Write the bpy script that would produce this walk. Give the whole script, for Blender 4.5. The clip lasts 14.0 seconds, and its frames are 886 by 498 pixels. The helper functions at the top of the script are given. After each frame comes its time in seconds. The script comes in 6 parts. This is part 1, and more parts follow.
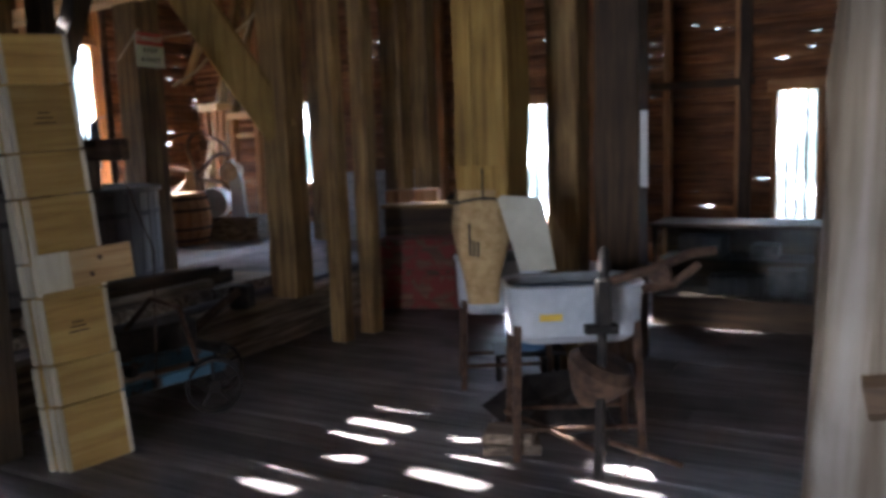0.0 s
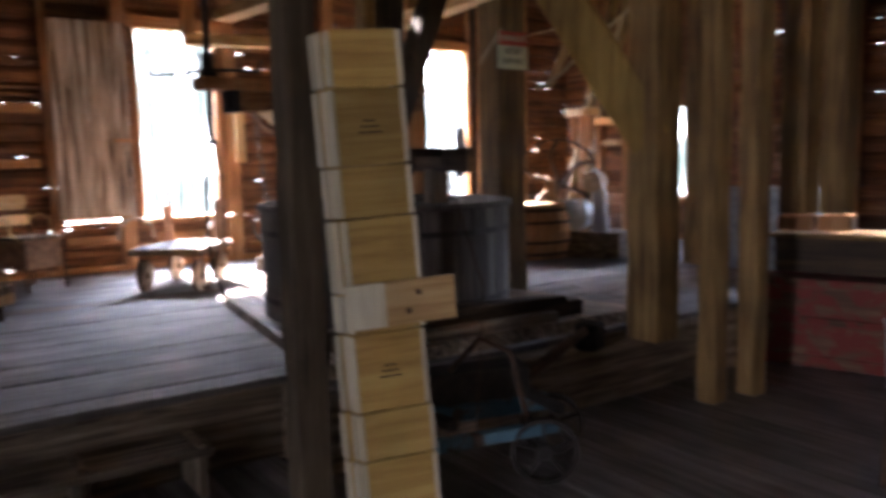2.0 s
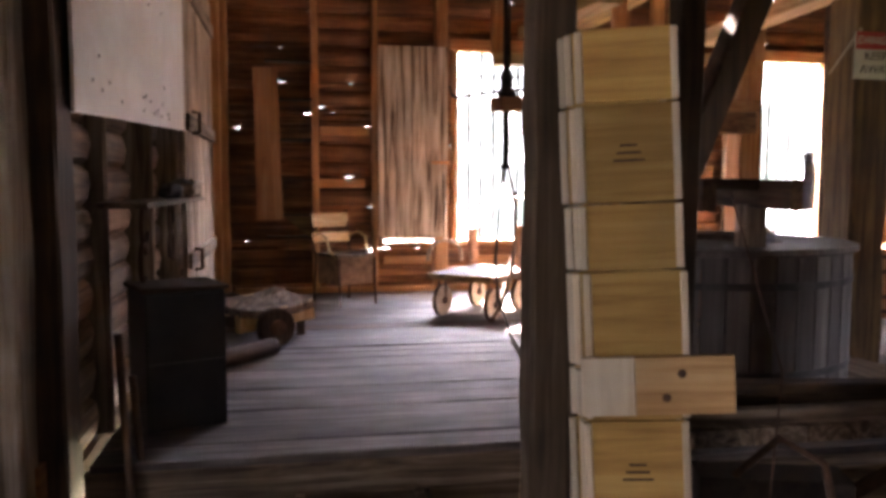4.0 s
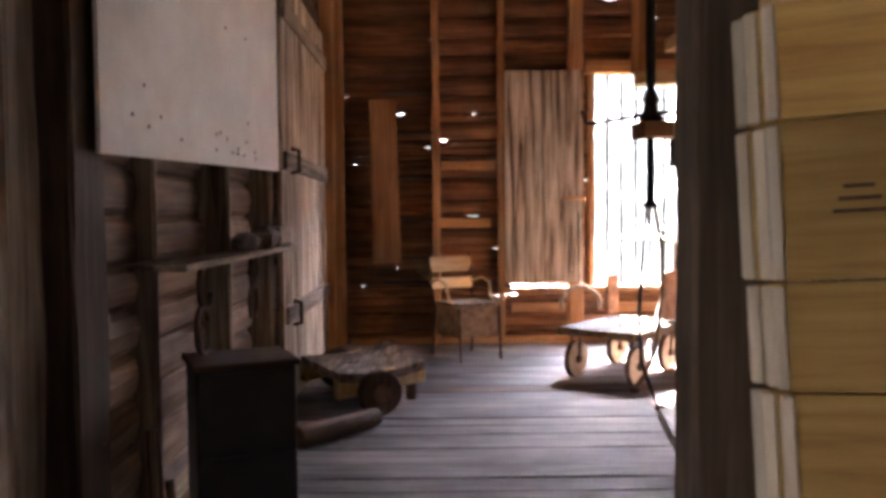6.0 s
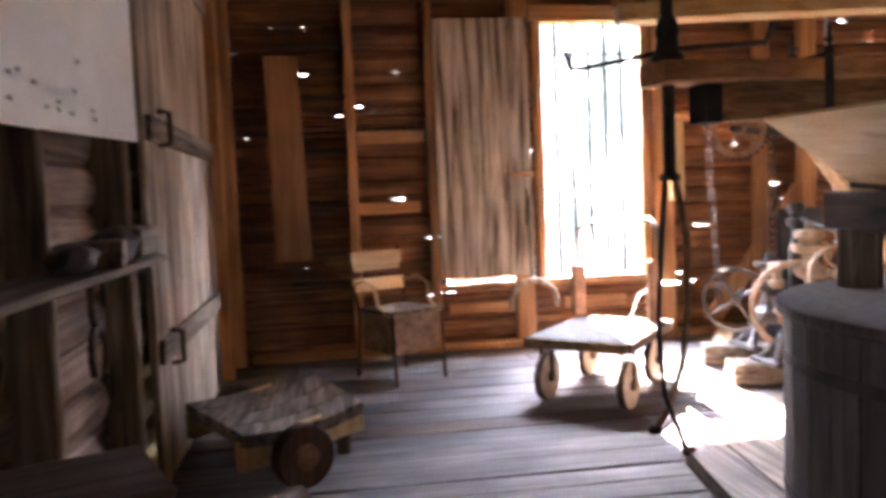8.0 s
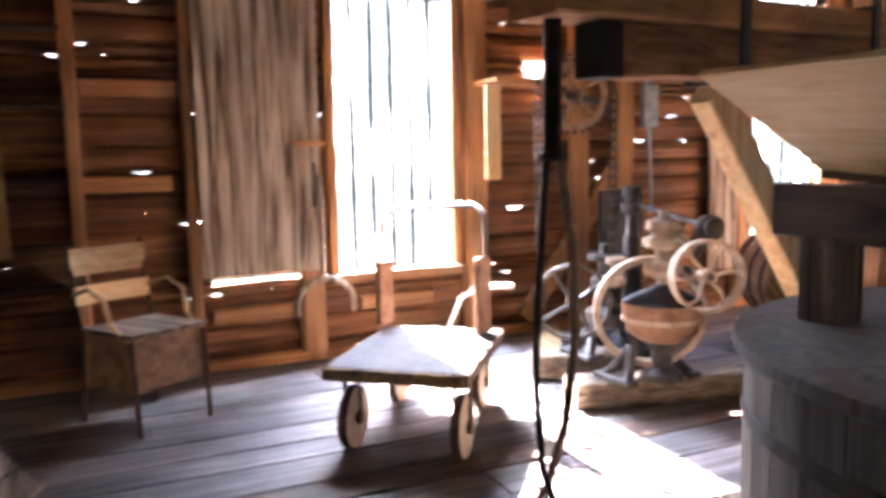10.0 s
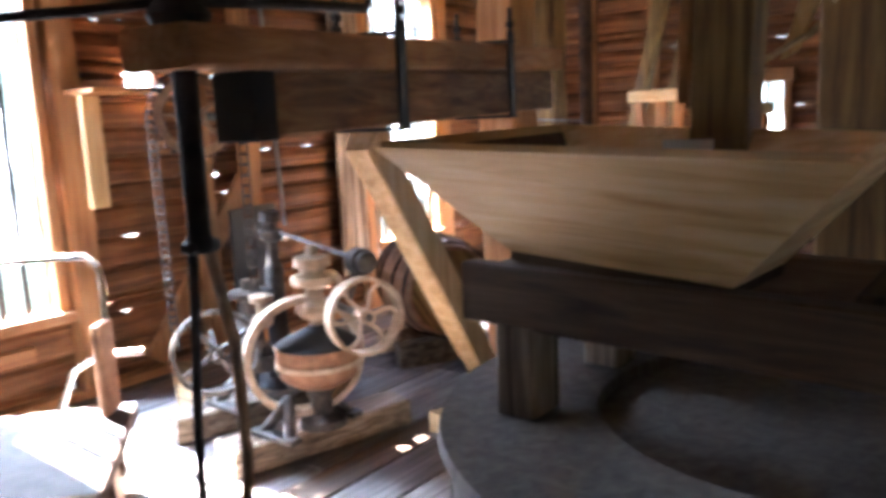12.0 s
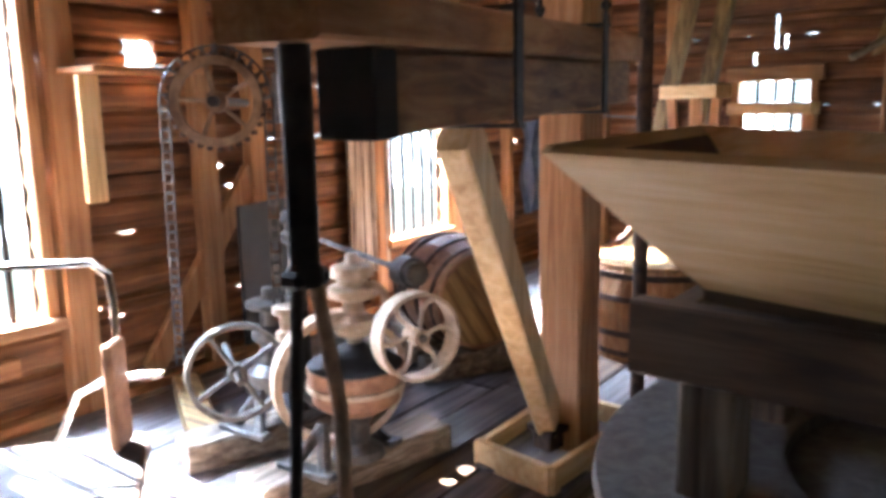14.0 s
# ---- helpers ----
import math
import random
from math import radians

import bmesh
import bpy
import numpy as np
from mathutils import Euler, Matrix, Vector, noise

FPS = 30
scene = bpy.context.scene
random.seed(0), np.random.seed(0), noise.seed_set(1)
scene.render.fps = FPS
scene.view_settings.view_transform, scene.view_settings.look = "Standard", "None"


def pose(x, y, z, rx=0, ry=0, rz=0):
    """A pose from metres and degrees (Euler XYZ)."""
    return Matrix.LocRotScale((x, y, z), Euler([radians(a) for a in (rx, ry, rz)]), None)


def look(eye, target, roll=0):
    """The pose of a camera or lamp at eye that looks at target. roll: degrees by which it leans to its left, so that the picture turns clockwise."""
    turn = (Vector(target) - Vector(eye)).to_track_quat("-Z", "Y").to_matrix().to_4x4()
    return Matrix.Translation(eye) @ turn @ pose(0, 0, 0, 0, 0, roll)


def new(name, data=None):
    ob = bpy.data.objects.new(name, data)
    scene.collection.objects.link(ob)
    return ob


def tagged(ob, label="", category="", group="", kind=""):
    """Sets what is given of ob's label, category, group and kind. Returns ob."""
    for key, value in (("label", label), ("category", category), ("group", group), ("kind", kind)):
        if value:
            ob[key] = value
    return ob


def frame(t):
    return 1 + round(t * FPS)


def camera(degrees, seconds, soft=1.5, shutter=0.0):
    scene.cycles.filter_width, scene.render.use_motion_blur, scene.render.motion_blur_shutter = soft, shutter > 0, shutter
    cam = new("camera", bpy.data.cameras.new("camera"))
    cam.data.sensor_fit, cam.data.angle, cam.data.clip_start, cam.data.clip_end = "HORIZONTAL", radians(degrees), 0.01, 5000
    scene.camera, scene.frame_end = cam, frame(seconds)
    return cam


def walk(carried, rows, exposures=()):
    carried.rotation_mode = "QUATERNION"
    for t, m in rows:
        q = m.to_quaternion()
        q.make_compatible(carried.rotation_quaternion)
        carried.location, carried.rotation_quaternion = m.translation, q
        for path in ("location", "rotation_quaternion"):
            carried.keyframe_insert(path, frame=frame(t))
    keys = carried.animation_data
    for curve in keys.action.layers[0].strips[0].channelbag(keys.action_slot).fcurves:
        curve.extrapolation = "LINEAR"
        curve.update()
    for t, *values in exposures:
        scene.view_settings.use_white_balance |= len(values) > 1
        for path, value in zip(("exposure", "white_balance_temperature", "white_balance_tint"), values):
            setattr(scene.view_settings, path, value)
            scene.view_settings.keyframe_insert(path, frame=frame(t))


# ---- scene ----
cam = camera(58.3, 14.0, 3.8, 0.5)
PATH = [
    (0, (0.327, 0.169, 1.431), (-0.63, 1.905, 1.17), -2.0),
    (0.5, (0.224, 0.376, 1.447), (-0.86, 2.035, 1.175), -1.3),
    (1, (0.029, 0.564, 1.464), (-1.164, 2.143, 1.179), -1.6),
    (1.5, (-0.117, 0.731, 1.474), (-1.484, 2.16, 1.175), -1.4),
    (2, (-0.27, 0.921, 1.479), (-1.897, 2.063, 1.254), -1.2),
    (2.5, (-0.393, 1.036, 1.488), (-2.166, 1.938, 1.286), -1.2),
    (3, (-0.554, 1.165, 1.504), (-2.381, 1.964, 1.341), -1.3),
    (3.5, (-0.676, 1.332, 1.504), (-2.591, 1.886, 1.343), -0.2),
    (4, (-0.721, 1.494, 1.515), (-2.681, 1.859, 1.352), 0.2),
    (4.2, (-0.765, 1.537, 1.509), (-2.73, 1.861, 1.327), -0.3),
    (6.3, (-1.687, 1.711, 1.586), (-3.684, 1.669, 1.476), -0.7),
    (6.5, (-1.807, 1.693, 1.583), (-3.801, 1.625, 1.44), -1.2),
    (7, (-2.194, 1.648, 1.56), (-4.189, 1.629, 1.417), -1.4),
    (7.5, (-2.548, 1.601, 1.581), (-4.54, 1.684, 1.415), -0.7),
    (8, (-2.905, 1.513, 1.599), (-4.881, 1.792, 1.464), -2.3),
    (8.2, (-3.029, 1.5, 1.596), (-4.984, 1.883, 1.419), -2.3),
    (10.3, (-4.261, 1.751, 1.661), (-5.983, 2.742, 1.431), -2.0),
    (10.5, (-4.325, 1.8, 1.722), (-5.971, 2.91, 1.487), -2.6),
    (11, (-4.413, 1.858, 1.79), (-5.966, 3.1, 1.57), -1.5),
    (11.5, (-4.512, 1.87, 1.821), (-5.925, 3.264, 1.577), -2.1),
    (12, (-4.576, 1.88, 1.892), (-5.785, 3.439, 1.566), -2.6),
    (12.5, (-4.543, 1.94, 1.937), (-5.602, 3.622, 1.714), -1.6),
    (13, (-4.625, 1.983, 1.931), (-5.788, 3.587, 1.659), -0.4),
    (13.5, (-4.862, 1.981, 1.925), (-6.029, 3.581, 1.643), -0.4),
    (14, (-5.13, 1.998, 1.913), (-6.264, 3.606, 1.56), -1.1),
]
walk(cam, [(t, look(eye, target, roll)) for t, eye, target, roll in PATH], [(0.0, 5.15, 5900, 18), (2.0, 5.4, 6400, 25), (3.5, 5.85, 7200, 34), (6.3, 5.85, 7000, 31), (8.0, 5.8, 6700, 28), (10.5, 5.75, 6300, 24), (12.0, 5.78, 5900, 18), (14.0, 5.7, 5800, 16)])

# ---- world, sun and exposure ----
world = bpy.data.worlds.new("sky_world")
scene.world = world
world.use_nodes = True
wn = world.node_tree.nodes
sky = wn.new("ShaderNodeTexSky")
sky.sky_type = "NISHITA"
sky.sun_disc = False
sky.sun_elevation = radians(40)
sky.sun_rotation = radians(-80)
wn["Background"].inputs[1].default_value = 0.12
world.node_tree.links.new(sky.outputs[0], wn["Background"].inputs[0])

sun_data = bpy.data.lights.new("sun", "SUN")
sun_data.energy = 5.0
sun_data.angle = radians(0.5)
sun_data.color = (1.0, 0.93, 0.82)
sun = new("sun", sun_data)
sun.matrix_world = look((-10, 0.45, 8.5), (0, 0, 0))
BACKDROP = 1.25


def fill_lamp(name, at, target, width, height, watts, colour=(0.60, 0.79, 1.0)):
    """An added unseen area lamp outside one opening, standing in for skylight, blue by default."""
    data = bpy.data.lights.new(name, "AREA")
    data.shape = "RECTANGLE"
    data.size, data.size_y = width, height
    data.energy = watts
    data.color = colour
    ob = new(name, data)
    ob.matrix_world = look(at, target)
    return ob


# fill lamps kept out of view, added to brighten the rooms through their openings
fill_lamp("window_fill", (-10.2, 3.56, 4.3), (-7.6, 3.56, 0.5), 1.6, 1.4, 80)
fill_lamp("window_fill", (-12.6, 4.7, 4.4), (-8.9, 3.5, 2.0), 4.6, 1.0, 32)
fill_lamp("window_fill", (-10.2, 7.0, 4.3), (-7.6, 7.0, 0.5), 1.6, 1.4, 170)
fill_lamp("window_fill", (-3.57, 11.5, 2.4), (-2.4, 3.5, 0.5), 0.9, 0.5, 8)
fill_lamp("window_fill", (-0.43, 11.5, 2.4), (-0.6, 3.5, 0.5), 0.6, 0.5, 5)
fill_lamp("door_fill", (0.18, -5.2, 1.1), (-0.8, 4.0, 0.9), 1.2, 1.9, 7.5, (0.92, 0.95, 1.0))

# ---- materials ----
MATS = {}


def node_mat(name):
    m = bpy.data.materials.new(name)
    m.use_nodes = True
    nt = m.node_tree
    return m, nt, nt.nodes["Principled BSDF"]


def wood(name, dark, mid, light, axis="z", rough=0.75, scale=1.0, stain=0.45, bump=0.35, paint=None, worn=0.5, lo=0.3, hi=0.72):
    """Sawn timber: stretched grain along an axis, broad stains, a random tone for each piece; paint: a worn coat over it."""
    m, nt, bsdf = node_mat(name)
    n, l = nt.nodes, nt.links
    co = n.new("ShaderNodeTexCoord")
    info = n.new("ShaderNodeObjectInfo")
    off = n.new("ShaderNodeVectorMath")
    off.operation = "MULTIPLY_ADD"
    comb = n.new("ShaderNodeCombineXYZ")
    for i in range(3):
        l.new(info.outputs["Random"], comb.inputs[i])
    off.inputs[1].default_value = (17.0, 29.0, 41.0)
    l.new(comb.outputs[0], off.inputs[0])
    l.new(co.outputs["Object"], off.inputs[2])
    mp = n.new("ShaderNodeMapping")
    s = {"x": (1.4, 26, 26), "y": (26, 1.4, 26), "z": (26, 26, 1.4)}[axis]
    mp.inputs["Scale"].default_value = [v * scale for v in s]
    l.new(off.outputs[0], mp.inputs[0])
    grain = n.new("ShaderNodeTexNoise")
    grain.inputs["Scale"].default_value = 1.0
    grain.inputs["Detail"].default_value = 7
    grain.inputs["Roughness"].default_value = 0.62
    grain.inputs["Distortion"].default_value = 0.6
    l.new(mp.outputs[0], grain.inputs["Vector"])
    ramp = n.new("ShaderNodeValToRGB")
    e = ramp.color_ramp.elements
    e[0].position, e[0].color = lo, (*dark, 1)
    e[1].position, e[1].color = hi, (*light, 1)
    mid_e = e.new(0.5)
    mid_e.color = (*mid, 1)
    l.new(grain.outputs["Fac"], ramp.inputs[0])
    big = n.new("ShaderNodeTexNoise")
    big.inputs["Scale"].default_value = 2.2
    big.inputs["Detail"].default_value = 4
    l.new(off.outputs[0], big.inputs["Vector"])
    rng = n.new("ShaderNodeMapRange")
    rng.inputs["From Min"].default_value, rng.inputs["From Max"].default_value = 0.3, 0.75
    rng.inputs["To Min"].default_value, rng.inputs["To Max"].default_value = 1.0 - stain, 1.12
    l.new(big.outputs["Fac"], rng.inputs[0])
    tone = n.new("ShaderNodeMapRange")
    tone.inputs["To Min"].default_value, tone.inputs["To Max"].default_value = 0.72, 1.2
    l.new(info.outputs["Random"], tone.inputs[0])
    mul = n.new("ShaderNodeMath")
    mul.operation = "MULTIPLY"
    l.new(rng.outputs[0], mul.inputs[0])
    l.new(tone.outputs[0], mul.inputs[1])
    vs = n.new("ShaderNodeVectorMath")
    vs.operation = "SCALE"
    l.new(ramp.outputs[0], vs.inputs[0])
    l.new(mul.outputs[0], vs.inputs["Scale"])
    col = vs.outputs[0]
    if paint:
        chip = n.new("ShaderNodeTexNoise")
        chip.inputs["Scale"].default_value = 9
        chip.inputs["Detail"].default_value = 8
        l.new(off.outputs[0], chip.inputs["Vector"])
        cr = n.new("ShaderNodeMapRange")
        cr.inputs["From Min"].default_value = worn - 0.04
        cr.inputs["From Max"].default_value = worn + 0.04
        l.new(chip.outputs["Fac"], cr.inputs[0])
        mx = n.new("ShaderNodeMix")
        mx.data_type = "RGBA"
        l.new(cr.outputs[0], mx.inputs["Factor"])
        mx.inputs["A"].default_value = (*paint, 1)
        l.new(col, mx.inputs["B"])
        col = mx.outputs["Result"]
    l.new(col, bsdf.inputs["Base Color"])
    bsdf.inputs["Roughness"].default_value = rough
    bp = n.new("ShaderNodeBump")
    bp.inputs["Strength"].default_value = bump
    bp.inputs["Distance"].default_value = 0.006
    l.new(grain.outputs["Fac"], bp.inputs["Height"])
    l.new(bp.outputs[0], bsdf.inputs["Normal"])
    MATS[name] = m
    return m


def coat(name, a, b, rough=0.6, metal=0.0, scale=14.0, bump=0.25, lo=0.38, hi=0.62):
    """Paint, iron, stone or cloth: two tones mixed by noise at two scales."""
    m, nt, bsdf = node_mat(name)
    n, l = nt.nodes, nt.links
    co = n.new("ShaderNodeTexCoord")
    n1 = n.new("ShaderNodeTexNoise")
    n1.inputs["Scale"].default_value = scale
    n1.inputs["Detail"].default_value = 8
    n1.inputs["Roughness"].default_value = 0.65
    l.new(co.outputs["Object"], n1.inputs["Vector"])
    ramp = n.new("ShaderNodeValToRGB")
    e = ramp.color_ramp.elements
    e[0].position, e[0].color = lo, (*a, 1)
    e[1].position, e[1].color = hi, (*b, 1)
    l.new(n1.outputs["Fac"], ramp.inputs[0])
    n2 = n.new("ShaderNodeTexNoise")
    n2.inputs["Scale"].default_value = scale * 9
    n2.inputs["Detail"].default_value = 3
    l.new(co.outputs["Object"], n2.inputs["Vector"])
    l.new(ramp.outputs[0], bsdf.inputs["Base Color"])
    rr = n.new("ShaderNodeMapRange")
    rr.inputs["To Min"].default_value, rr.inputs["To Max"].default_value = rough - 0.12, min(1, rough + 0.15)
    l.new(n1.outputs["Fac"], rr.inputs[0])
    l.new(rr.outputs[0], bsdf.inputs["Roughness"])
    bsdf.inputs["Metallic"].default_value = metal
    bp = n.new("ShaderNodeBump")
    bp.inputs["Strength"].default_value = bump
    bp.inputs["Distance"].default_value = 0.003
    l.new(n2.outputs["Fac"], bp.inputs["Height"])
    l.new(bp.outputs[0], bsdf.inputs["Normal"])
    MATS[name] = m
    return m


for ax in "xyz":
    wood("post_wood_" + ax, (0.11, 0.06, 0.022), (0.28, 0.165, 0.058), (0.42, 0.27, 0.10), ax, stain=0.55, lo=0.34, hi=0.66)
    wood("ochre_wood_" + ax, (0.20, 0.10, 0.02), (0.42, 0.25, 0.055), (0.56, 0.37, 0.10), ax, stain=0.5)
    wood("stud_wood_" + ax, (0.34, 0.13, 0.045), (0.56, 0.26, 0.10), (0.68, 0.39, 0.19), ax, stain=0.35)
    wood("grey_wood_" + ax, (0.09, 0.06, 0.04), (0.28, 0.205, 0.14), (0.50, 0.40, 0.30), ax, stain=0.5, bump=0.6, lo=0.34, hi=0.66)
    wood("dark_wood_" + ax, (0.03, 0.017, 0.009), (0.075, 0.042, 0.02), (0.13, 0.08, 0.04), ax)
    wood("siding_" + ax, (0.10, 0.034, 0.012), (0.29, 0.115, 0.04), (0.46, 0.22, 0.09), ax, stain=0.6, bump=0.6)
    wood("pale_wood_" + ax, (0.54, 0.29, 0.105), (0.75, 0.49, 0.225), (0.84, 0.63, 0.35), ax, stain=0.25, bump=0.15, rough=0.6)
    wood("floor_" + ax, (0.10, 0.082, 0.076), (0.215, 0.184, 0.172), (0.34, 0.30, 0.285), ax, stain=0.55, rough=0.8, bump=0.45)
wood("low_floor", (0.12, 0.107, 0.107), (0.25, 0.228, 0.228), (0.38, 0.35, 0.35), "x", stain=0.5, rough=0.6, bump=0.4)
wood("shutter_wood", (0.10, 0.052, 0.026), (0.52, 0.375, 0.25), (0.74, 0.60, 0.45), "z", stain=0.45, bump=0.8, scale=0.8, lo=0.38, hi=0.6)
wood("dim_siding", (0.09, 0.045, 0.025), (0.29, 0.165, 0.095), (0.45, 0.29, 0.185), "x", stain=0.65, bump=0.6)
# darker copy of the post wood, with shade put into its colour
wood("shaded_post", (0.05, 0.034, 0.02), (0.12, 0.083, 0.05), (0.21, 0.155, 0.10), "z", stain=0.5)
wood("vat_wood", (0.07, 0.06, 0.053), (0.13, 0.112, 0.10), (0.20, 0.178, 0.16), "z", stain=0.3, bump=0.3)
wood("crate_wood", (0.36, 0.2, 0.055), (0.51, 0.315, 0.09), (0.62, 0.43, 0.15), "y", stain=0.25, bump=0.12, rough=0.65)
wood("crate_edge", (0.55, 0.47, 0.33), (0.66, 0.58, 0.43), (0.74, 0.68, 0.54), "z", stain=0.2, bump=0.1)
for ax in "xyz":
    wood("beam_wood_" + ax, (0.11, 0.044, 0.018), (0.30, 0.14, 0.056), (0.50, 0.27, 0.12), ax, stain=0.5)
    wood("brown_wood_" + ax, (0.045, 0.023, 0.012), (0.12, 0.066, 0.034), (0.22, 0.135, 0.075), ax, stain=0.5)
wood("weathered_post", (0.13, 0.085, 0.045), (0.33, 0.255, 0.175), (0.52, 0.45, 0.37), "z", stain=0.65, bump=0.8, scale=0.5, lo=0.36, hi=0.64)
wood("knotty_board", (0.40, 0.22, 0.08), (0.62, 0.40, 0.18), (0.70, 0.50, 0.26), "y", stain=0.3, bump=0.12)
wood("red_paint", (0.10, 0.05, 0.03), (0.2, 0.1, 0.06), (0.3, 0.18, 0.1), "x", paint=(0.22, 0.035, 0.028), worn=0.52)
wood("blue_paint", (0.08, 0.06, 0.04), (0.14, 0.11, 0.08), (0.2, 0.16, 0.12), "x", paint=(0.10, 0.22, 0.30), worn=0.55)
coat("iron", (0.018, 0.016, 0.015), (0.05, 0.042, 0.036), 0.55, 0.6)
coat("rust", (0.045, 0.024, 0.015), (0.13, 0.075, 0.045), 0.8, 0.2)
coat("cast_grey", (0.04, 0.036, 0.033), (0.14, 0.122, 0.105), 0.48, 0.35)
coat("pulley_tan", (0.36, 0.25, 0.16), (0.58, 0.45, 0.32), 0.6, 0.05)
coat("pot_brown", (0.22, 0.10, 0.05), (0.38, 0.20, 0.11), 0.6, 0.1)
# hopper inside: brown with the shade put into the colour
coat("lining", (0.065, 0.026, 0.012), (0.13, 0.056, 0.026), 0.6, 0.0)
coat("galvanised", (0.26, 0.30, 0.35), (0.45, 0.50, 0.56), 0.42, 0.7)
coat("chrome", (0.62, 0.60, 0.56), (0.75, 0.73, 0.70), 0.22, 0.95)
coat("enamel", (0.42, 0.46, 0.50), (0.58, 0.62, 0.65), 0.35, 0.0, 6)
coat("board_white", (0.76, 0.73, 0.69), (0.86, 0.84, 0.81), 0.6, 0.0, 3, 0.1)
coat("paper", (0.72, 0.72, 0.70), (0.80, 0.80, 0.78), 0.8, 0.0, 4, 0.05)
coat("lid_cream", (0.50, 0.47, 0.36), (0.62, 0.59, 0.47), 0.5, 0.0, 5)
coat("sacking", (0.40, 0.26, 0.11), (0.56, 0.40, 0.20), 0.95, 0.0, 22, 0.5)
coat("ink", (0.02, 0.018, 0.015), (0.06, 0.05, 0.04), 0.8, 0, 30)
coat("rope", (0.40, 0.32, 0.20), (0.58, 0.49, 0.33), 0.9, 0, 60)
coat("sign_red", (0.42, 0.05, 0.03), (0.52, 0.08, 0.05), 0.5, 0, 5)
coat("sign_white", (0.55, 0.62, 0.45), (0.66, 0.72, 0.54), 0.5, 0, 5)
coat("yellow", (0.72, 0.48, 0.05), (0.80, 0.58, 0.10), 0.5, 0, 5)
coat("deck_grey", (0.035, 0.032, 0.03), (0.085, 0.078, 0.072), 0.85, 0, 9)
coat("wheel_brown", (0.16, 0.09, 0.05), (0.34, 0.21, 0.12), 0.7, 0.1)
coat("concrete", (0.26, 0.23, 0.20), (0.42, 0.38, 0.33), 0.85, 0, 20)
coat("rubber", (0.02, 0.02, 0.02), (0.045, 0.04, 0.038), 0.7)
coat("denim", (0.16, 0.20, 0.27), (0.28, 0.33, 0.40), 0.95, 0, 10, 0.4)
coat("blue_tub", (0.05, 0.12, 0.22), (0.10, 0.20, 0.32), 0.5, 0, 6)
coat("earth", (0.10, 0.12, 0.05), (0.22, 0.20, 0.11), 0.9, 0, 0.8)
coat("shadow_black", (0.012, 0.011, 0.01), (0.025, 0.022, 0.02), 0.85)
coat("dresser_paint", (0.014, 0.013, 0.013), (0.03, 0.027, 0.026), 0.55, 0, 5)

gm, gnt, gb = node_mat("case_glass")
gb.inputs["Base Color"].default_value = (0.75, 0.85, 0.9, 1)
gb.inputs["Transmission Weight"].default_value = 1.0
gb.inputs["Roughness"].default_value = 0.08
MATS["case_glass"] = gm


# emissive foliage pattern: daylight on the trees is given off by the sheet
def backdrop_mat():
    m, nt, bsdf = node_mat("glowing_foliage")
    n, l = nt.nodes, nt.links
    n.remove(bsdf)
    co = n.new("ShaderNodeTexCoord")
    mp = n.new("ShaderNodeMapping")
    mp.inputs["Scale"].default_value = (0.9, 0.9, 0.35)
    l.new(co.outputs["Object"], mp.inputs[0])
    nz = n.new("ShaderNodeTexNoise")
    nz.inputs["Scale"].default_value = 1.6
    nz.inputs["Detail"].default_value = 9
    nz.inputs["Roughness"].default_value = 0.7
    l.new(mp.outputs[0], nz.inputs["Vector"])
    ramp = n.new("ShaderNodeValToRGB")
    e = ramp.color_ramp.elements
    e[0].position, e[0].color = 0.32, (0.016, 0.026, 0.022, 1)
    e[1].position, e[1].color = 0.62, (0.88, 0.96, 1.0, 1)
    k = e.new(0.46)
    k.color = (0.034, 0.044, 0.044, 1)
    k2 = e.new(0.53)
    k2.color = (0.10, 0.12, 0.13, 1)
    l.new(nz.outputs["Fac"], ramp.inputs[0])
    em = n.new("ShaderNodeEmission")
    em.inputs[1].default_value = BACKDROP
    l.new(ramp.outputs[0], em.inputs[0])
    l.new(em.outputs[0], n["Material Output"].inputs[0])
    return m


MATS["glowing_foliage"] = backdrop_mat()

# ---- building helpers ----
U = 0.40  # height of the raised floor
rnd = random.Random(4)


def link(name, bm, mat, parent=None, label="", smooth=False):
    me = bpy.data.meshes.new(name)
    bmesh.ops.recalc_face_normals(bm, faces=bm.faces)
    bm.to_mesh(me)
    bm.free()
    me.materials.append(MATS[mat])
    if smooth:
        for p in me.polygons:
            p.use_smooth = True
        me.set_sharp_from_angle(angle=radians(40))
    ob = new(name, me)
    if parent:
        ob.parent = parent
    if label:
        ob["label"] = label
    return ob


def part(name, bm, mat, parent, label="", smooth=False):
    return link(name, bm, mat, parent, label, smooth)


def thing(name, label, category, group="", kind=""):
    ob = new(name)
    ob.empty_display_size = 0.1
    return tagged(ob, label, category, group, kind)


def place(ob, m):
    ob.matrix_world = m
    return ob


def box(bm, c, s, rot=None, bev=0.004):
    """A box with centre c and size s, its edges slightly broken."""
    r = bmesh.ops.create_cube(bm, size=1.0)
    vs = r["verts"]
    bmesh.ops.scale(bm, vec=s, verts=vs)
    if bev and min(s) > bev * 3:
        es = list({e for v in vs for e in v.link_edges})
        vs = list({v for f in bmesh.ops.bevel(bm, geom=es, offset=bev, segments=1, affect="EDGES")["faces"] for v in f.verts})
    if rot is not None:
        bmesh.ops.rotate(bm, cent=(0, 0, 0), matrix=rot, verts=vs)
    bmesh.ops.translate(bm, vec=c, verts=vs)
    return vs


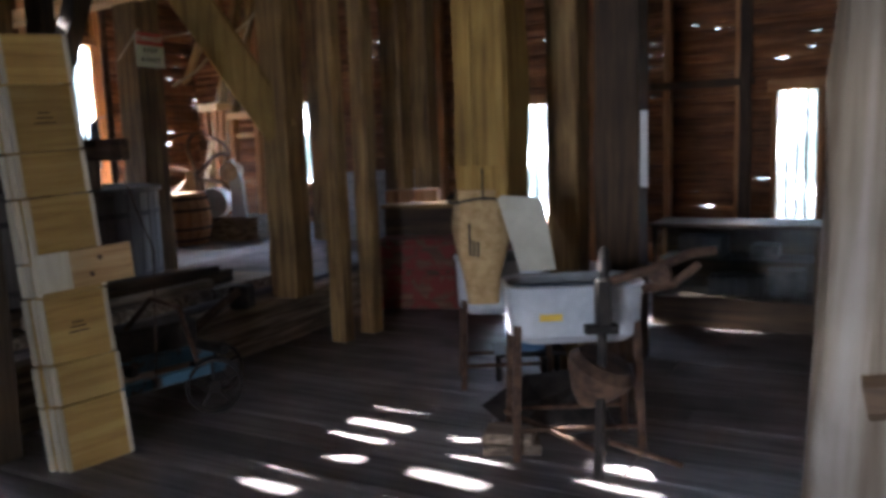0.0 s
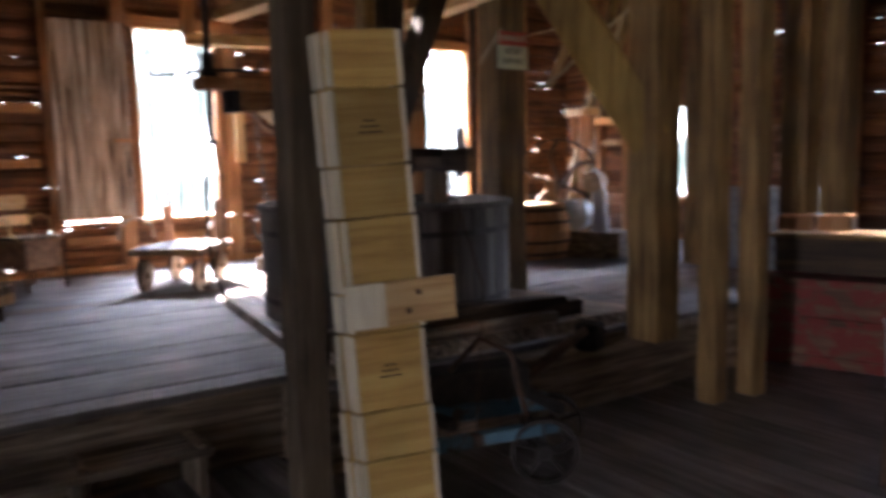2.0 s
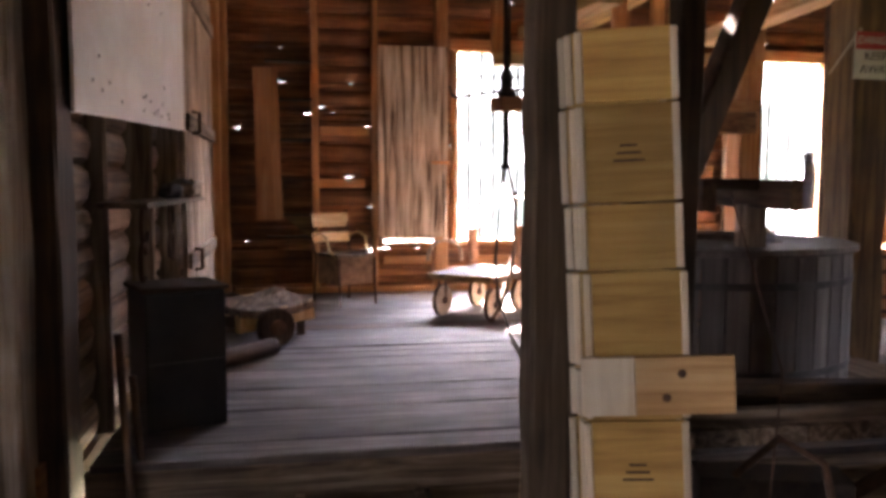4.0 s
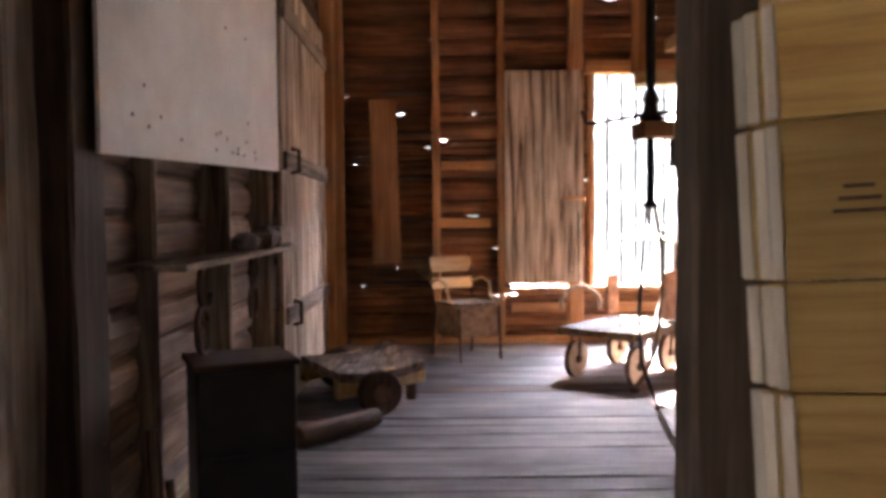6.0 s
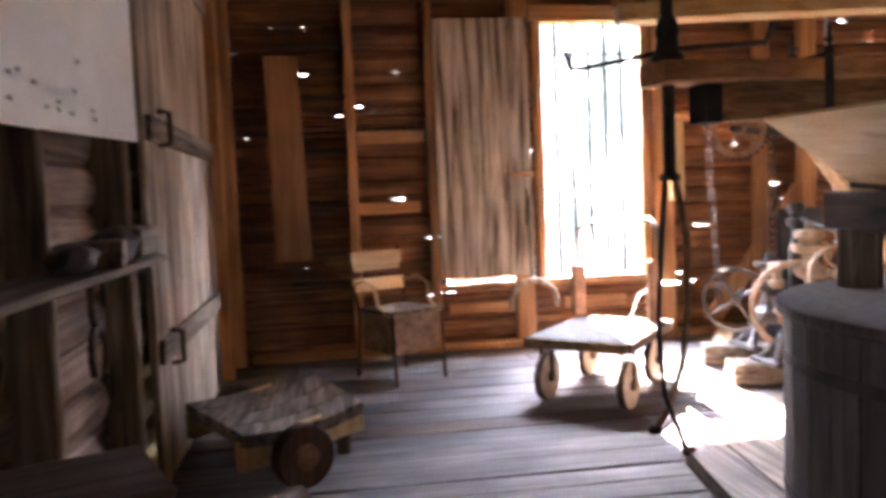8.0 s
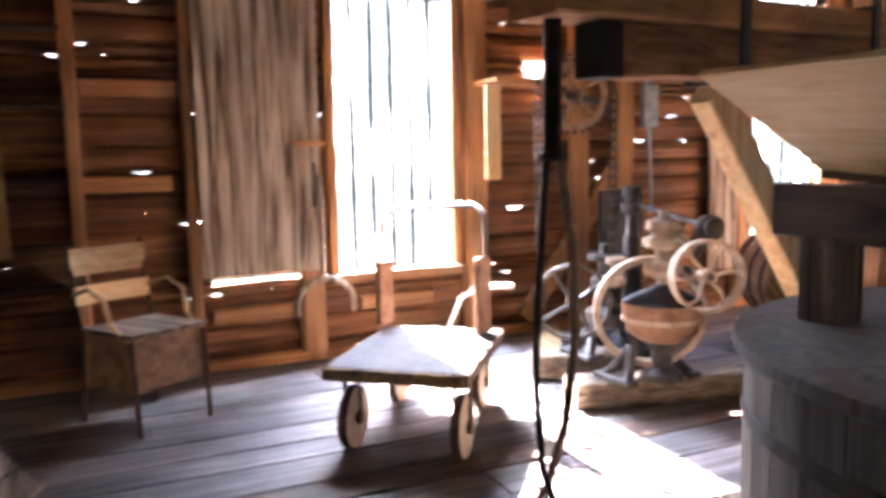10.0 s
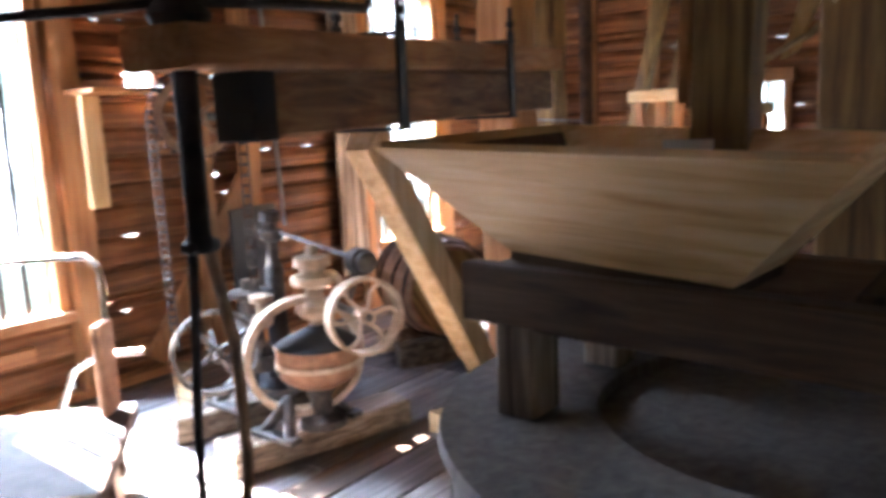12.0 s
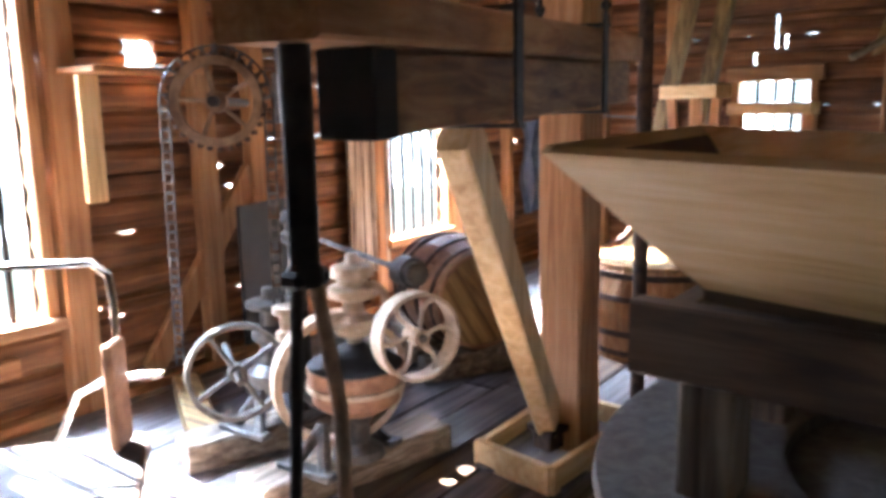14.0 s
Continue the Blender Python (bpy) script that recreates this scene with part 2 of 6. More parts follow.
def rz(a):
    return Matrix.Rotation(radians(a), 3, "Z")


def timber(bm, a, b, w, h, bev=0.008, wave=0.0, seg=1, up=(0, 0, 1)):
    """A squared beam from a to b, w wide and h high; wave: uneven hewn faces."""
    a, b = Vector(a), Vector(b)
    d = b - a
    L = d.length
    d.normalize()
    upv = Vector(up)
    if abs(d.dot(upv)) > 0.97:
        upv = Vector((0, 1, 0))
    s = d.cross(upv).normalized()
    t = s.cross(d).normalized()
    k = bev
    prof = [(-w / 2 + k, -h / 2), (w / 2 - k, -h / 2), (w / 2, -h / 2 + k), (w / 2, h / 2 - k), (w / 2 - k, h / 2), (-w / 2 + k, h / 2), (-w / 2, h / 2 - k), (-w / 2, -h / 2 + k)]
    rings = []
    n = max(1, seg)
    for i in range(n + 1):
        c = a + d * (L * i / n)
        ring = []
        for j, (p, q) in enumerate(prof):
            o = 0.0
            if wave:
                o = wave * noise.noise(Vector((c.x * 3 + j * 1.7, c.y * 3 + j, c.z * 3)))
            f = 1 + o / max(w, h) * 2
            ring.append(bm.verts.new(c + s * p * f + t * q * f))
        rings.append(ring)
    for r0, r1 in zip(rings, rings[1:]):
        for j in range(8):
            bm.faces.new((r0[j], r0[(j + 1) % 8], r1[(j + 1) % 8], r1[j]))
    bm.faces.new(rings[0])
    bm.faces.new(rings[-1])


def lathe(bm, c, prof, seg=24, axis="z", caps=True):
    """A turned body: prof holds (radius, height) from one end to the other."""
    c = Vector(c)
    rot = {"z": Matrix.Identity(3), "x": Matrix.Rotation(radians(90), 3, "Y"), "y": Matrix.Rotation(radians(-90), 3, "X")}[axis] if isinstance(axis, str) else axis
    rings = []
    for r, z in prof:
        rings.append([bm.verts.new(c + rot @ Vector((r * math.cos(2 * math.pi * i / seg), r * math.sin(2 * math.pi * i / seg), z))) for i in range(seg)])
    for r0, r1 in zip(rings, rings[1:]):
        for i in range(seg):
            bm.faces.new((r0[i], r0[(i + 1) % seg], r1[(i + 1) % seg], r1[i]))
    if caps:
        bm.faces.new(rings[0])
        bm.faces.new(rings[-1])


def ring(bm, c, ro, ri, w, axis="z", seg=32):
    """A flat hoop or pulley rim."""
    lathe(bm, c, [(ri, -w / 2), (ro, -w / 2), (ro, w / 2), (ri, w / 2), (ri, -w / 2)], seg, axis, caps=False)


def tube(bm, pts, r, seg=8):
    """A round rod or pipe through points."""
    pts = [Vector(p) for p in pts]
    rings = []
    prev = None
    for i, p in enumerate(pts):
        d = (pts[min(i + 1, len(pts) - 1)] - pts[max(i - 1, 0)]).normalized()
        if prev is None:
            u = d.orthogonal().normalized()
        else:
            u = (prev - d * prev.dot(d)).normalized()
        prev = u
        v = d.cross(u)
        rings.append([bm.verts.new(p + (u * math.cos(2 * math.pi * j / seg) + v * math.sin(2 * math.pi * j / seg)) * r) for j in range(seg)])
    for r0, r1 in zip(rings, rings[1:]):
        for j in range(seg):
            bm.faces.new((r0[j], r0[(j + 1) % seg], r1[(j + 1) % seg], r1[j]))
    bm.faces.new(rings[0])
    bm.faces.new(rings[-1])


def arc(c, r, a0, a1, n, u, v):
    """Points on an arc round c in the plane of u and v."""
    c, u, v = Vector(c), Vector(u), Vector(v)
    return [c + u * r * math.cos(radians(a0 + (a1 - a0) * i / n)) + v * r * math.sin(radians(a0 + (a1 - a0) * i / n)) for i in range(n + 1)]


def solid(bm, corners8):
    """A block from eight corners: four below, four above, in the same order."""
    v = [bm.verts.new(c) for c in corners8]
    for f in ((0, 1, 2, 3), (4, 5, 6, 7), (0, 1, 5, 4), (1, 2, 6, 5), (2, 3, 7, 6), (3, 0, 4, 7)):
        bm.faces.new([v[i] for i in f])


def prism(bm, poly, d):
    """A flat polygon given depth d (a vector)."""
    a = [bm.verts.new(p) for p in poly]
    b = [bm.verts.new(Vector(p) + Vector(d)) for p in poly]
    bm.faces.new(a)
    bm.faces.new(b)
    for i in range(len(a)):
        bm.faces.new((a[i], a[(i + 1) % len(a)], b[(i + 1) % len(a)], b[i]))


def siding_board(bm, p, q, z0, z1, inward, seed, thick=0.03, gap=0.02):
    """One hewn siding board from p to q (plan points), with an uneven lower and upper edge and a bowed inner face."""
    p, q = Vector((*p, 0)), Vector((*q, 0))
    L = (q - p).length
    n = max(2, int(L / 0.055))
    inn = Vector((*inward, 0))
    rings = []
    for i in range(n + 1):
        c = p.lerp(q, i / n)
        s = L * i / n
        lo = z0 + 0.004 + gap * max(0.0, noise.noise(Vector((s * 9.5, seed * 7.3, 0.5))) - 0.36) * 1.5
        hi = z1 + 0.012 + 0.012 * noise.noise(Vector((s * 2.0, seed * 3.1, 5.5)))
        hi -= gap * max(0.0, noise.noise(Vector((s * 8.0, seed * 5.1, 9.5))) - 0.36) * 2.2
        b = 0.018 * noise.noise(Vector((s * 1.5, seed, 2.0)))
        h = hi - lo
        rings.append([bm.verts.new(c + inn * o + Vector((0, 0, zz))) for o, zz in ((-thick, lo), (-0.014, lo), (0.016 + b, lo + h * 0.18), (0.03 + b, lo + h * 0.55), (0.018 + b, lo + h * 0.85), (-0.012, hi), (-thick, hi))])
    for r0, r1 in zip(rings, rings[1:]):
        for j in range(7):
            bm.faces.new((r0[j], r0[(j + 1) % 7], r1[(j + 1) % 7], r1[j]))
    bm.faces.new(rings[0])
    bm.faces.new(rings[-1])


def siding_wall(name, label, axis, at, lo, hi, zlo, zhi, inward, holes, mat, pitch=0.175, gap=0.02):
    """A wall of horizontal boards with real openings; holes: (from, to, bottom, top) along the wall."""
    root = thing(name, label, "wall", kind="structure")
    z = zlo
    row = 0
    while z < zhi - 0.02:
        h = pitch * (0.85 + 0.3 * rnd.random())
        z1 = min(z + h, zhi)
        z1 = min([v for ho in holes for v in ho[2:] if z < v - 0.03 and z1 > v - 0.05], default=z1)
        cuts = sorted((a, b) for a, b, c, d in holes if not (z1 <= c + 0.028 or z >= d - 0.028))
        s = lo
        spans = []
        for a, b in cuts:
            spans.append((s, a))
            s = b
        spans.append((s, hi))
        for a, b in spans:
            if b - a < 0.03:
                continue
            bm = bmesh.new()
            pp = (at, a) if axis == "x" else (a, at)
            qq = (at, b) if axis == "x" else (b, at)
            siding_board(bm, pp, qq, z, z1, inward, rnd.random() * 50, gap=gap)
            part("board", bm, mat, root)
        z = z1
        row += 1
    return root


# ---- ground, backdrop and shell ----
bm = bmesh.new()
box(bm, (0, 0, -1.6), (160, 160, 0.1), bev=0)
tagged(link("ground", bm, "earth"), "sunlit grassy earth outside the mill", "ground", kind="structure")
# added sheets that glow in place of sunlit trees and light the openings
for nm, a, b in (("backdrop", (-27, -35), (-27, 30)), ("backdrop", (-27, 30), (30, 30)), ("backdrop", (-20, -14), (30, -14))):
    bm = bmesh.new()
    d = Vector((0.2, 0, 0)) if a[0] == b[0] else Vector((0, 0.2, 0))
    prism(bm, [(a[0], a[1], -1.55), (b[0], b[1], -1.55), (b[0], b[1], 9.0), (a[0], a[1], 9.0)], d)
    tagged(link(nm, bm, "glowing_foliage"), "glowing foliage sheet standing in for sunlit trees beyond the openings", "backdrop", kind="structure")

W1 = (3.17, 3.96, 0.93, 2.88)
W2 = (6.63, 7.39, 0.93, 2.88)
siding_wall("wall_west", "rough brown horizontal board siding with light leaking through its cracks", "x", -8.97, 0.6, 9.45, U - 0.25, 5.56, (1, 0),
            [W1, W2, (4.55, 4.73, 2.145, 2.285), (2.40, 2.94, 0.895, 0.93), (1.88, 2.25, 2.535, 2.556), (4.022, 4.043, 1.58, 1.73), (4.022, 4.043, 2.06, 2.10), (4.022, 4.043, 2.15, 2.22)], "siding_y", gap=0.029)
NW = [(-7.05, -6.48, 0.95, 2.07), (-3.95, -3.19, 0.45, 1.86), (-0.62, -0.25, 0.45, 1.86)]
siding_wall("wall_north", "rough brown horizontal board siding", "y", 9.3, -8.97, 4.1, -0.1, 5.9, (0, -1), NW + [(-6.79, -6.765, 2.33, 2.62), (-6.96, -6.94, 2.2, 2.3), (-6.715, -6.69, 2.33, 2.45), (-7.25, -7.235, 2.33, 2.56)], "siding_x", gap=0.02)
siding_wall("wall_south", "dark board siding behind studs and a shelf", "y", 0.595, -8.97, -4.05, U - 0.2, 5.9, (0, 1), [], "dim_siding", gap=0.01)

# unseen upper gable; open joints between the girts added to shape floor sun spots
gable = thing("wall_west_gable", "unseen gable of weathered upright boards, joints opened to throw sun spots", "wall", kind="structure")
y = 0.64
while y < 9.4:
    bm = bmesh.new()
    slit = 0.045 if 2.9 < y < 3.95 or 6.2 < y < 6.6 else 0.0
    box(bm, (-8.985, y + 0.105, 7.45), (0.03, 0.212 - slit, 3.8), bev=0)
    part("board", bm, "grey_wood_z", gable)
    y += 0.21
for zz, hh in ((5.68, 0.26), (6.24, 0.22), (6.81, 0.28), (7.55, 0.56), (8.4, 0.7), (9.05, 0.4)):
    bm = bmesh.new()
    box(bm, (-8.93, 5.0, zz), (0.07, 8.9, hh), bev=0.005)
    part("girt", bm, "stud_wood_y", gable)

for nm, c, s, mt in (("wall_east", (4.1, 2.9, 4.5), (0.12, 13.0, 9.6), "siding_z"), ("wall_south_entry", (-2.1, -3.6, 4.5), (3.6, 0.12, 9.6), "siding_z"), ("wall_south_entry", (2.4, -3.6, 4.5), (3.5, 0.12, 9.6), "siding_z"), ("wall_south_entry", (0.18, -3.6, 5.75), (0.96, 0.12, 7.3), "siding_z"),
                     ("wall_return", (-3.86, -1.62, 4.5), (0.12, 3.96, 9.6), "siding_z"), ("wall_south_base", (-6.38, 0.515, 0.08), (5.16, 0.08, 0.76), "siding_x"), ("wall_south_high", (-6.4, 0.5, 7.6), (5.2, 0.1, 3.4), "siding_z"),
                     ("wall_north_high", (-2.4, 9.36, 7.6), (13.2, 0.1, 3.4), "siding_z")):
    bm = bmesh.new()
    box(bm, c, s, bev=0)
    tagged(link(nm, bm, mt), "plain dark boarded wall", "wall", kind="structure")
bm = bmesh.new()
box(bm, (-2.4, 2.85, 9.35), (13.4, 13.2, 0.12), bev=0)
for i in range(9):
    timber(bm, (-8.6 + i * 1.5, -1.2, 9.2), (-8.6 + i * 1.5, 9.2, 9.2), 0.12, 0.2)
tagged(link("ceiling", bm, "dark_wood_x"), "dark boarded ceiling on joists", "ceiling", kind="structure")

# floors of separate planks over a dark bed
EDGE = -3.68
BAY = -3.98  # floor edge behind the step, south of y 2.5
bm = bmesh.new()
box(bm, (-0.1, 2.85, -0.08), (8.5, 13.0, 0.1), bev=0)
floor_low = tagged(link("floor", bm, "shadow_black"), "worn dark plank floor of the lower level", "floor", kind="structure")
yy = -3.5
while yy < 9.25:
    w = rnd.uniform(0.17, 0.27)
    x0 = (BAY if yy + w < 2.55 else EDGE) + 0.02
    for x1 in (rnd.uniform(-1.5, 1.5), 4.03):
        bm = bmesh.new()
        box(bm, ((x0 + x1) / 2, yy + w / 2, -0.016 + rnd.uniform(-0.003, 0.002)), (x1 - x0 - 0.006, w - 0.008, 0.032), bev=0.004)
        part("plank", bm, "low_floor", floor_low)
        x0 = x1
    yy += w
bm = bmesh.new()
box(bm, ((BAY - 8.97) / 2 - 0.03, 5.0, U - 0.09), (8.95 + BAY, 8.6, 0.1), bev=0)
box(bm, ((EDGE + BAY) / 2 - 0.035, 5.9, U - 0.09), (EDGE - BAY - 0.01, 6.74, 0.1), bev=0)
floor_up = tagged(link("floor_upper", bm, "shadow_black"), "grey worn plank floor of the raised level", "floor", kind="structure")
xx = EDGE
first = True
while xx > -8.95:
    w = 0.24 if first else rnd.uniform(0.16, 0.27)
    if xx > BAY > xx - w:
        w = xx - BAY
    y0 = 2.53 if xx > BAY + 0.01 else 0.68
    for y1 in (rnd.uniform(2.9, 4.2), rnd.uniform(5.2, 6.8), 9.25):
        bm = bmesh.new()
        box(bm, (xx - w / 2, (y0 + y1) / 2, U - 0.018 + rnd.uniform(-0.004, 0.002)), (w - 0.009, y1 - y0 - 0.006, 0.036), bev=0.004)
        # the plank at x -6.95 is darker, painting a shadow band across the floor
        part("plank", bm, "brown_wood_y" if xx - w < -6.95 < xx else "floor_y", floor_up)
        y0 = y1
    xx -= w
    first = False
bm = bmesh.new()
timber(bm, (BAY - 0.03, 0.66, 0.13), (BAY - 0.03, 2.5, 0.13), 0.05, 0.46)
timber(bm, (BAY - 0.05, 2.525, 0.13), (EDGE - 0.06, 2.525, 0.13), 0.05, 0.46)
timber(bm, (EDGE + 0.05, 2.55, 0.18), (EDGE + 0.05, 9.2, 0.18), 0.22, 0.36, 0.02, 0.02, 40)
tagged(link("trim", bm, "grey_wood_y"), "squared sill timber along the raised floor's edge", "sill", kind="structure")

# ---- studs, windows, shutters, doors ----
def post(name, x, y, z0, z1, sx, sy, mat, label, category="post", wave=0.012, parent=None):
    bm = bmesh.new()
    timber(bm, (x, y, z0), (x, y, z1), sy, sx, 0.012, wave, max(2, int((z1 - z0) / 0.25)), up=(1, 0, 0))
    ob = link(name, bm, mat, parent)
    return ob if parent else tagged(ob, label, category)


studs = thing("stud_frame", "orange-brown upright wall studs against the siding", "wall frame", kind="structure")
for y, w, z0 in ((1.70, 0.07, U), (2.30, 0.06, U), (2.99, 0.14, U), (4.13, 0.17, U), (4.97, 0.13, U), (5.36, 0.13, U), (6.5, 0.1, U), (7.52, 0.14, U), (8.4, 0.1, U)):
    post("stud", -8.90, y, z0, 5.6, 0.1, w, "stud_wood_z", "", parent=studs)
for x in (-8.3, -7.65, -5.9, -5.3, -4.6, -2.6, -1.75, -1.0, 0.6, 1.5):
    post("stud", x, 9.22, 0 if x > EDGE else U, 5.6, 0.09, 0.1, "stud_wood_z", "", parent=studs)
for x in (-4.42, -5.23, -6.17):
    post("stud", x, 0.61 if x > -5 else 0.665, U, 5.2, 0.05, 0.155, "grey_wood_z", "", parent=studs)
for x, y in ((-8.45, 0.76), (-8.82, 0.80)):
    post("stud", x, y, U, 5.6, 0.1, 0.12, "stud_wood_z", "", parent=studs)
for yy, zz in ((1.95, 1.52), (2.0, 2.05), (1.95, 0.62), (2.65, 0.72), (3.56, 0.72)):
    bm = bmesh.new()
    timber(bm, (-8.92, yy - 0.25, zz), (-8.92, yy + 0.25, zz), 0.06, 0.09)
    part("nogging", bm, "stud_wood_y", studs)
bm = bmesh.new()
timber(bm, (-8.9, 4.52, 0.5), (-8.9, 5.32, 1.55), 0.05, 0.14)
part("brace", bm, "stud_wood_z", studs)
bm = bmesh.new()
timber(bm, (-8.9, 0.9, U + 0.03), (-8.9, 9.2, U + 0.03), 0.1, 0.06)
part("sole_plate", bm, "stud_wood_y", studs)


def barred_window(name, axis, at, a, b, z0, z1, inward, bars, label, mid=True):
    """A frame in a wall's opening with upright iron bars."""
    root = thing(name, label, "window", kind="structure")
    g = "y" if axis == "x" else "x"

    def pt(s, z, o=0.0):
        return (at + inward * o, s, z) if axis == "x" else (s, at + inward * o, z)
    for nm, p, q, w, h, m in (("window_sill", pt(a - 0.06, z0 - 0.03, 0.03), pt(b + 0.06, z0 - 0.03, 0.03), 0.16, 0.06, "stud_wood_" + g),
                              ("window_head", pt(a - 0.1, z1 + 0.06, 0.02), pt(b + 0.1, z1 + 0.06, 0.02), 0.14, 0.12, "stud_wood_" + g),
                              ("window_jamb", pt(a - 0.03, z0, 0.0), pt(a - 0.03, z1, 0.0), 0.06 if axis == "x" else 0.12, 0.12 if axis == "x" else 0.06, "stud_wood_z"),
                              ("window_jamb", pt(b + 0.03, z0, 0.0), pt(b + 0.03, z1, 0.0), 0.06 if axis == "x" else 0.12, 0.12 if axis == "x" else 0.06, "stud_wood_z")):
        bm = bmesh.new()
        timber(bm, p, q, w, h, 0.005, up=(1, 0, 0) if "jamb" in nm else (0, 0, 1))
        part(nm, bm, m, root)
    for i in range(bars):
        s = a + (b - a) * (i + 1) / (bars + 1)
        bm = bmesh.new()
        tube(bm, [pt(s, z0 - 0.01, -0.02), pt(s + rnd.uniform(-0.006, 0.006), (z0 + z1) / 2, -0.02), pt(s, z1 + 0.01, -0.02)], 0.018, 8)
        part("bar", bm, "iron", root)
    if mid:
        bm = bmesh.new()
        timber(bm, pt(a, z0 + (z1 - z0) * 0.88, -0.03), pt(b, z0 + (z1 - z0) * 0.88, -0.03), 0.02, 0.014, 0.002)
        part("cross_bar", bm, "iron", root)
    return root


barred_window("window_1", "x", -8.93, *W1, 1, 5, "tall barred window opening with an orange wood frame")
barred_window("window_2", "x", -8.93, *W2, 1, 5, "tall barred window opening beside a grey shutter")
barred_window("window_3", "y", 9.26, *NW[0], -1, 3, "small barred window opening in the far wall", False)
barred_window("window_4", "y", 9.26, *NW[1], -1, 4, "barred window opening in the far wall", False)
barred_window("window_5", "y", 9.26, *NW[2], -1, 3, "window opening in the dark far wall", False)


def shutter(name, x, ya, yb, z0, z1, planks, label, rot=0.0, hinge=None):
    root = thing(name, label, "shutter", kind="structure")
    w = (yb - ya) / planks
    for i in range(planks):
        bm = bmesh.new()
        h0 = z0 + rnd.uniform(-0.012, 0.012)
        box(bm, (x, ya + w * (i + 0.5), (h0 + z1) / 2), (0.026, w - 0.004, z1 - h0 + rnd.uniform(-0.01, 0.004)), bev=0.003)
        part("plank", bm, "shutter_wood", root)
    return root


s1 = shutter("shutter_1", -8.835, 2.33, 3.05, 0.96, 2.91, 4, "weathered grey plank shutter standing open beside the window")
bm = bmesh.new()
box(bm, (-8.81, 2.98, 1.735), (0.03, 0.2, 0.03))
part("latch_bar", bm, "stud_wood_y", s1)
bm = bmesh.new()
tube(bm, [(-8.81, 3.0, 1.62), (-8.79, 3.0, 1.6), (-8.79, 3.0, 1.38), (-8.81, 3.0, 1.36)], 0.009)
part("handle", bm, "iron", s1)
s2 = shutter("shutter_2", -8.87, 6.16, 6.6, 0.72, 2.7, 3, "weathered grey plank shutter ajar beside the second window")
# hanging board and corner shelf in the corner
bm = bmesh.new()
solid(bm, [(-8.70, 1.12, 1.16), (-8.72, 1.38, 1.16), (-8.75, 1.38, 1.16), (-8.73, 1.12, 1.16), (-8.74, 1.10, 2.64), (-8.76, 1.34, 2.64), (-8.79, 1.34, 2.64), (-8.77, 1.10, 2.64)])
tagged(link("hanging_board", bm, "stud_wood_z"), "brown plank hanging against the corner studs", "board")
sh = thing("corner_shelf", "dark open corner shelves between the studs", "shelf")
for zz in (0.98, 1.2, 1.55, 1.95, 2.35, 2.72):
    bm = bmesh.new()
    box(bm, (-8.86, 1.44, zz), (0.16, 0.46, 0.02))
    part("shelf_board", bm, "dark_wood_y", sh)
bm = bmesh.new()
prism(bm, [(-8.78, 1.40, 1.18), (-8.78, 1.72, 1.18), (-8.78, 1.72, 0.9)], (-0.02, 0, 0))
part("bracket", bm, "post_wood_y", sh)

# south wall: white board, shelf, sliding door
wb = thing("white_board", "large off-white painted panel nailed to the studs", "panel")
bm = bmesh.new()
solid(bm, [(-3.98, 0.675, 1.785), (-6.11, 0.80, 1.85), (-6.11, 0.785, 1.85), (-3.98, 0.66, 1.785), (-3.98, 0.675, 3.05), (-6.11, 0.80, 3.05), (-6.11, 0.785, 3.05), (-3.98, 0.66, 3.05)])
part("panel", bm, "board_white", wb)
for i in range(26):
    bm = bmesh.new()
    nx = rnd.uniform(-5.95, -4.2)
    lathe(bm, (nx, 0.676 - (nx + 3.98) * 0.0587, rnd.choice((rnd.uniform(1.88, 1.97), rnd.uniform(1.88, 2.9)))), [(0.007, 0), (0.006, 0.004), (0.0015, 0.005)], 8, "y")
    part("nail_head", bm, "rust", wb)
dr = thing("door_1", "closed wide grey plank door with ledges and iron hardware", "door", kind="structure")
for i in range(7):
    x = -6.34 - i * 0.27
    bm = bmesh.new()
    box(bm, (x - 0.135, 0.755, 1.75), (0.264, 0.03, 2.7), bev=0.004)
    part("plank", bm, "shutter_wood", dr)
for zz in (0.98, 1.93, 2.85):
    bm = bmesh.new()
    box(bm, (-7.28, 0.785, zz), (1.8, 0.026, 0.11))
    part("ledge", bm, "grey_wood_x", dr)
for zz in (1.0, 1.95):
    bm = bmesh.new()
    tube(bm, [(-6.5, 0.8, zz + 0.06), (-6.5, 0.85, zz + 0.05), (-6.5, 0.85, zz - 0.08), (-6.5, 0.8, zz - 0.09)], 0.012)
    part("handle", bm, "rust", dr)
shelf = thing("wall_shelf", "long rough wooden wall shelf with clutter on it", "shelf")
bm = bmesh.new()
timber(bm, (-4.0, 0.82, 1.425), (-5.70, 0.855, 1.425), 0.21, 0.022, 0.004, 0.004, 10)
part("shelf_board", bm, "grey_wood_x", shelf)


def lump(name, c, s, mat, label, category, seed):
    bm = bmesh.new()
    bmesh.ops.create_icosphere(bm, subdivisions=3, radius=1.0)
    for v in bm.verts:
        k = 1 + 0.35 * noise.noise(v.co * 1.7 + Vector((seed, 0, 0)))
        v.co = Vector((c[0] + v.co.x * s[0] * k, c[1] + v.co.y * s[1] * k, max(c[2], c[2] + s[2] * (v.co.z * k + 0.9) * 0.55)))
    return tagged(link(name, bm, mat, smooth=True), label, category)


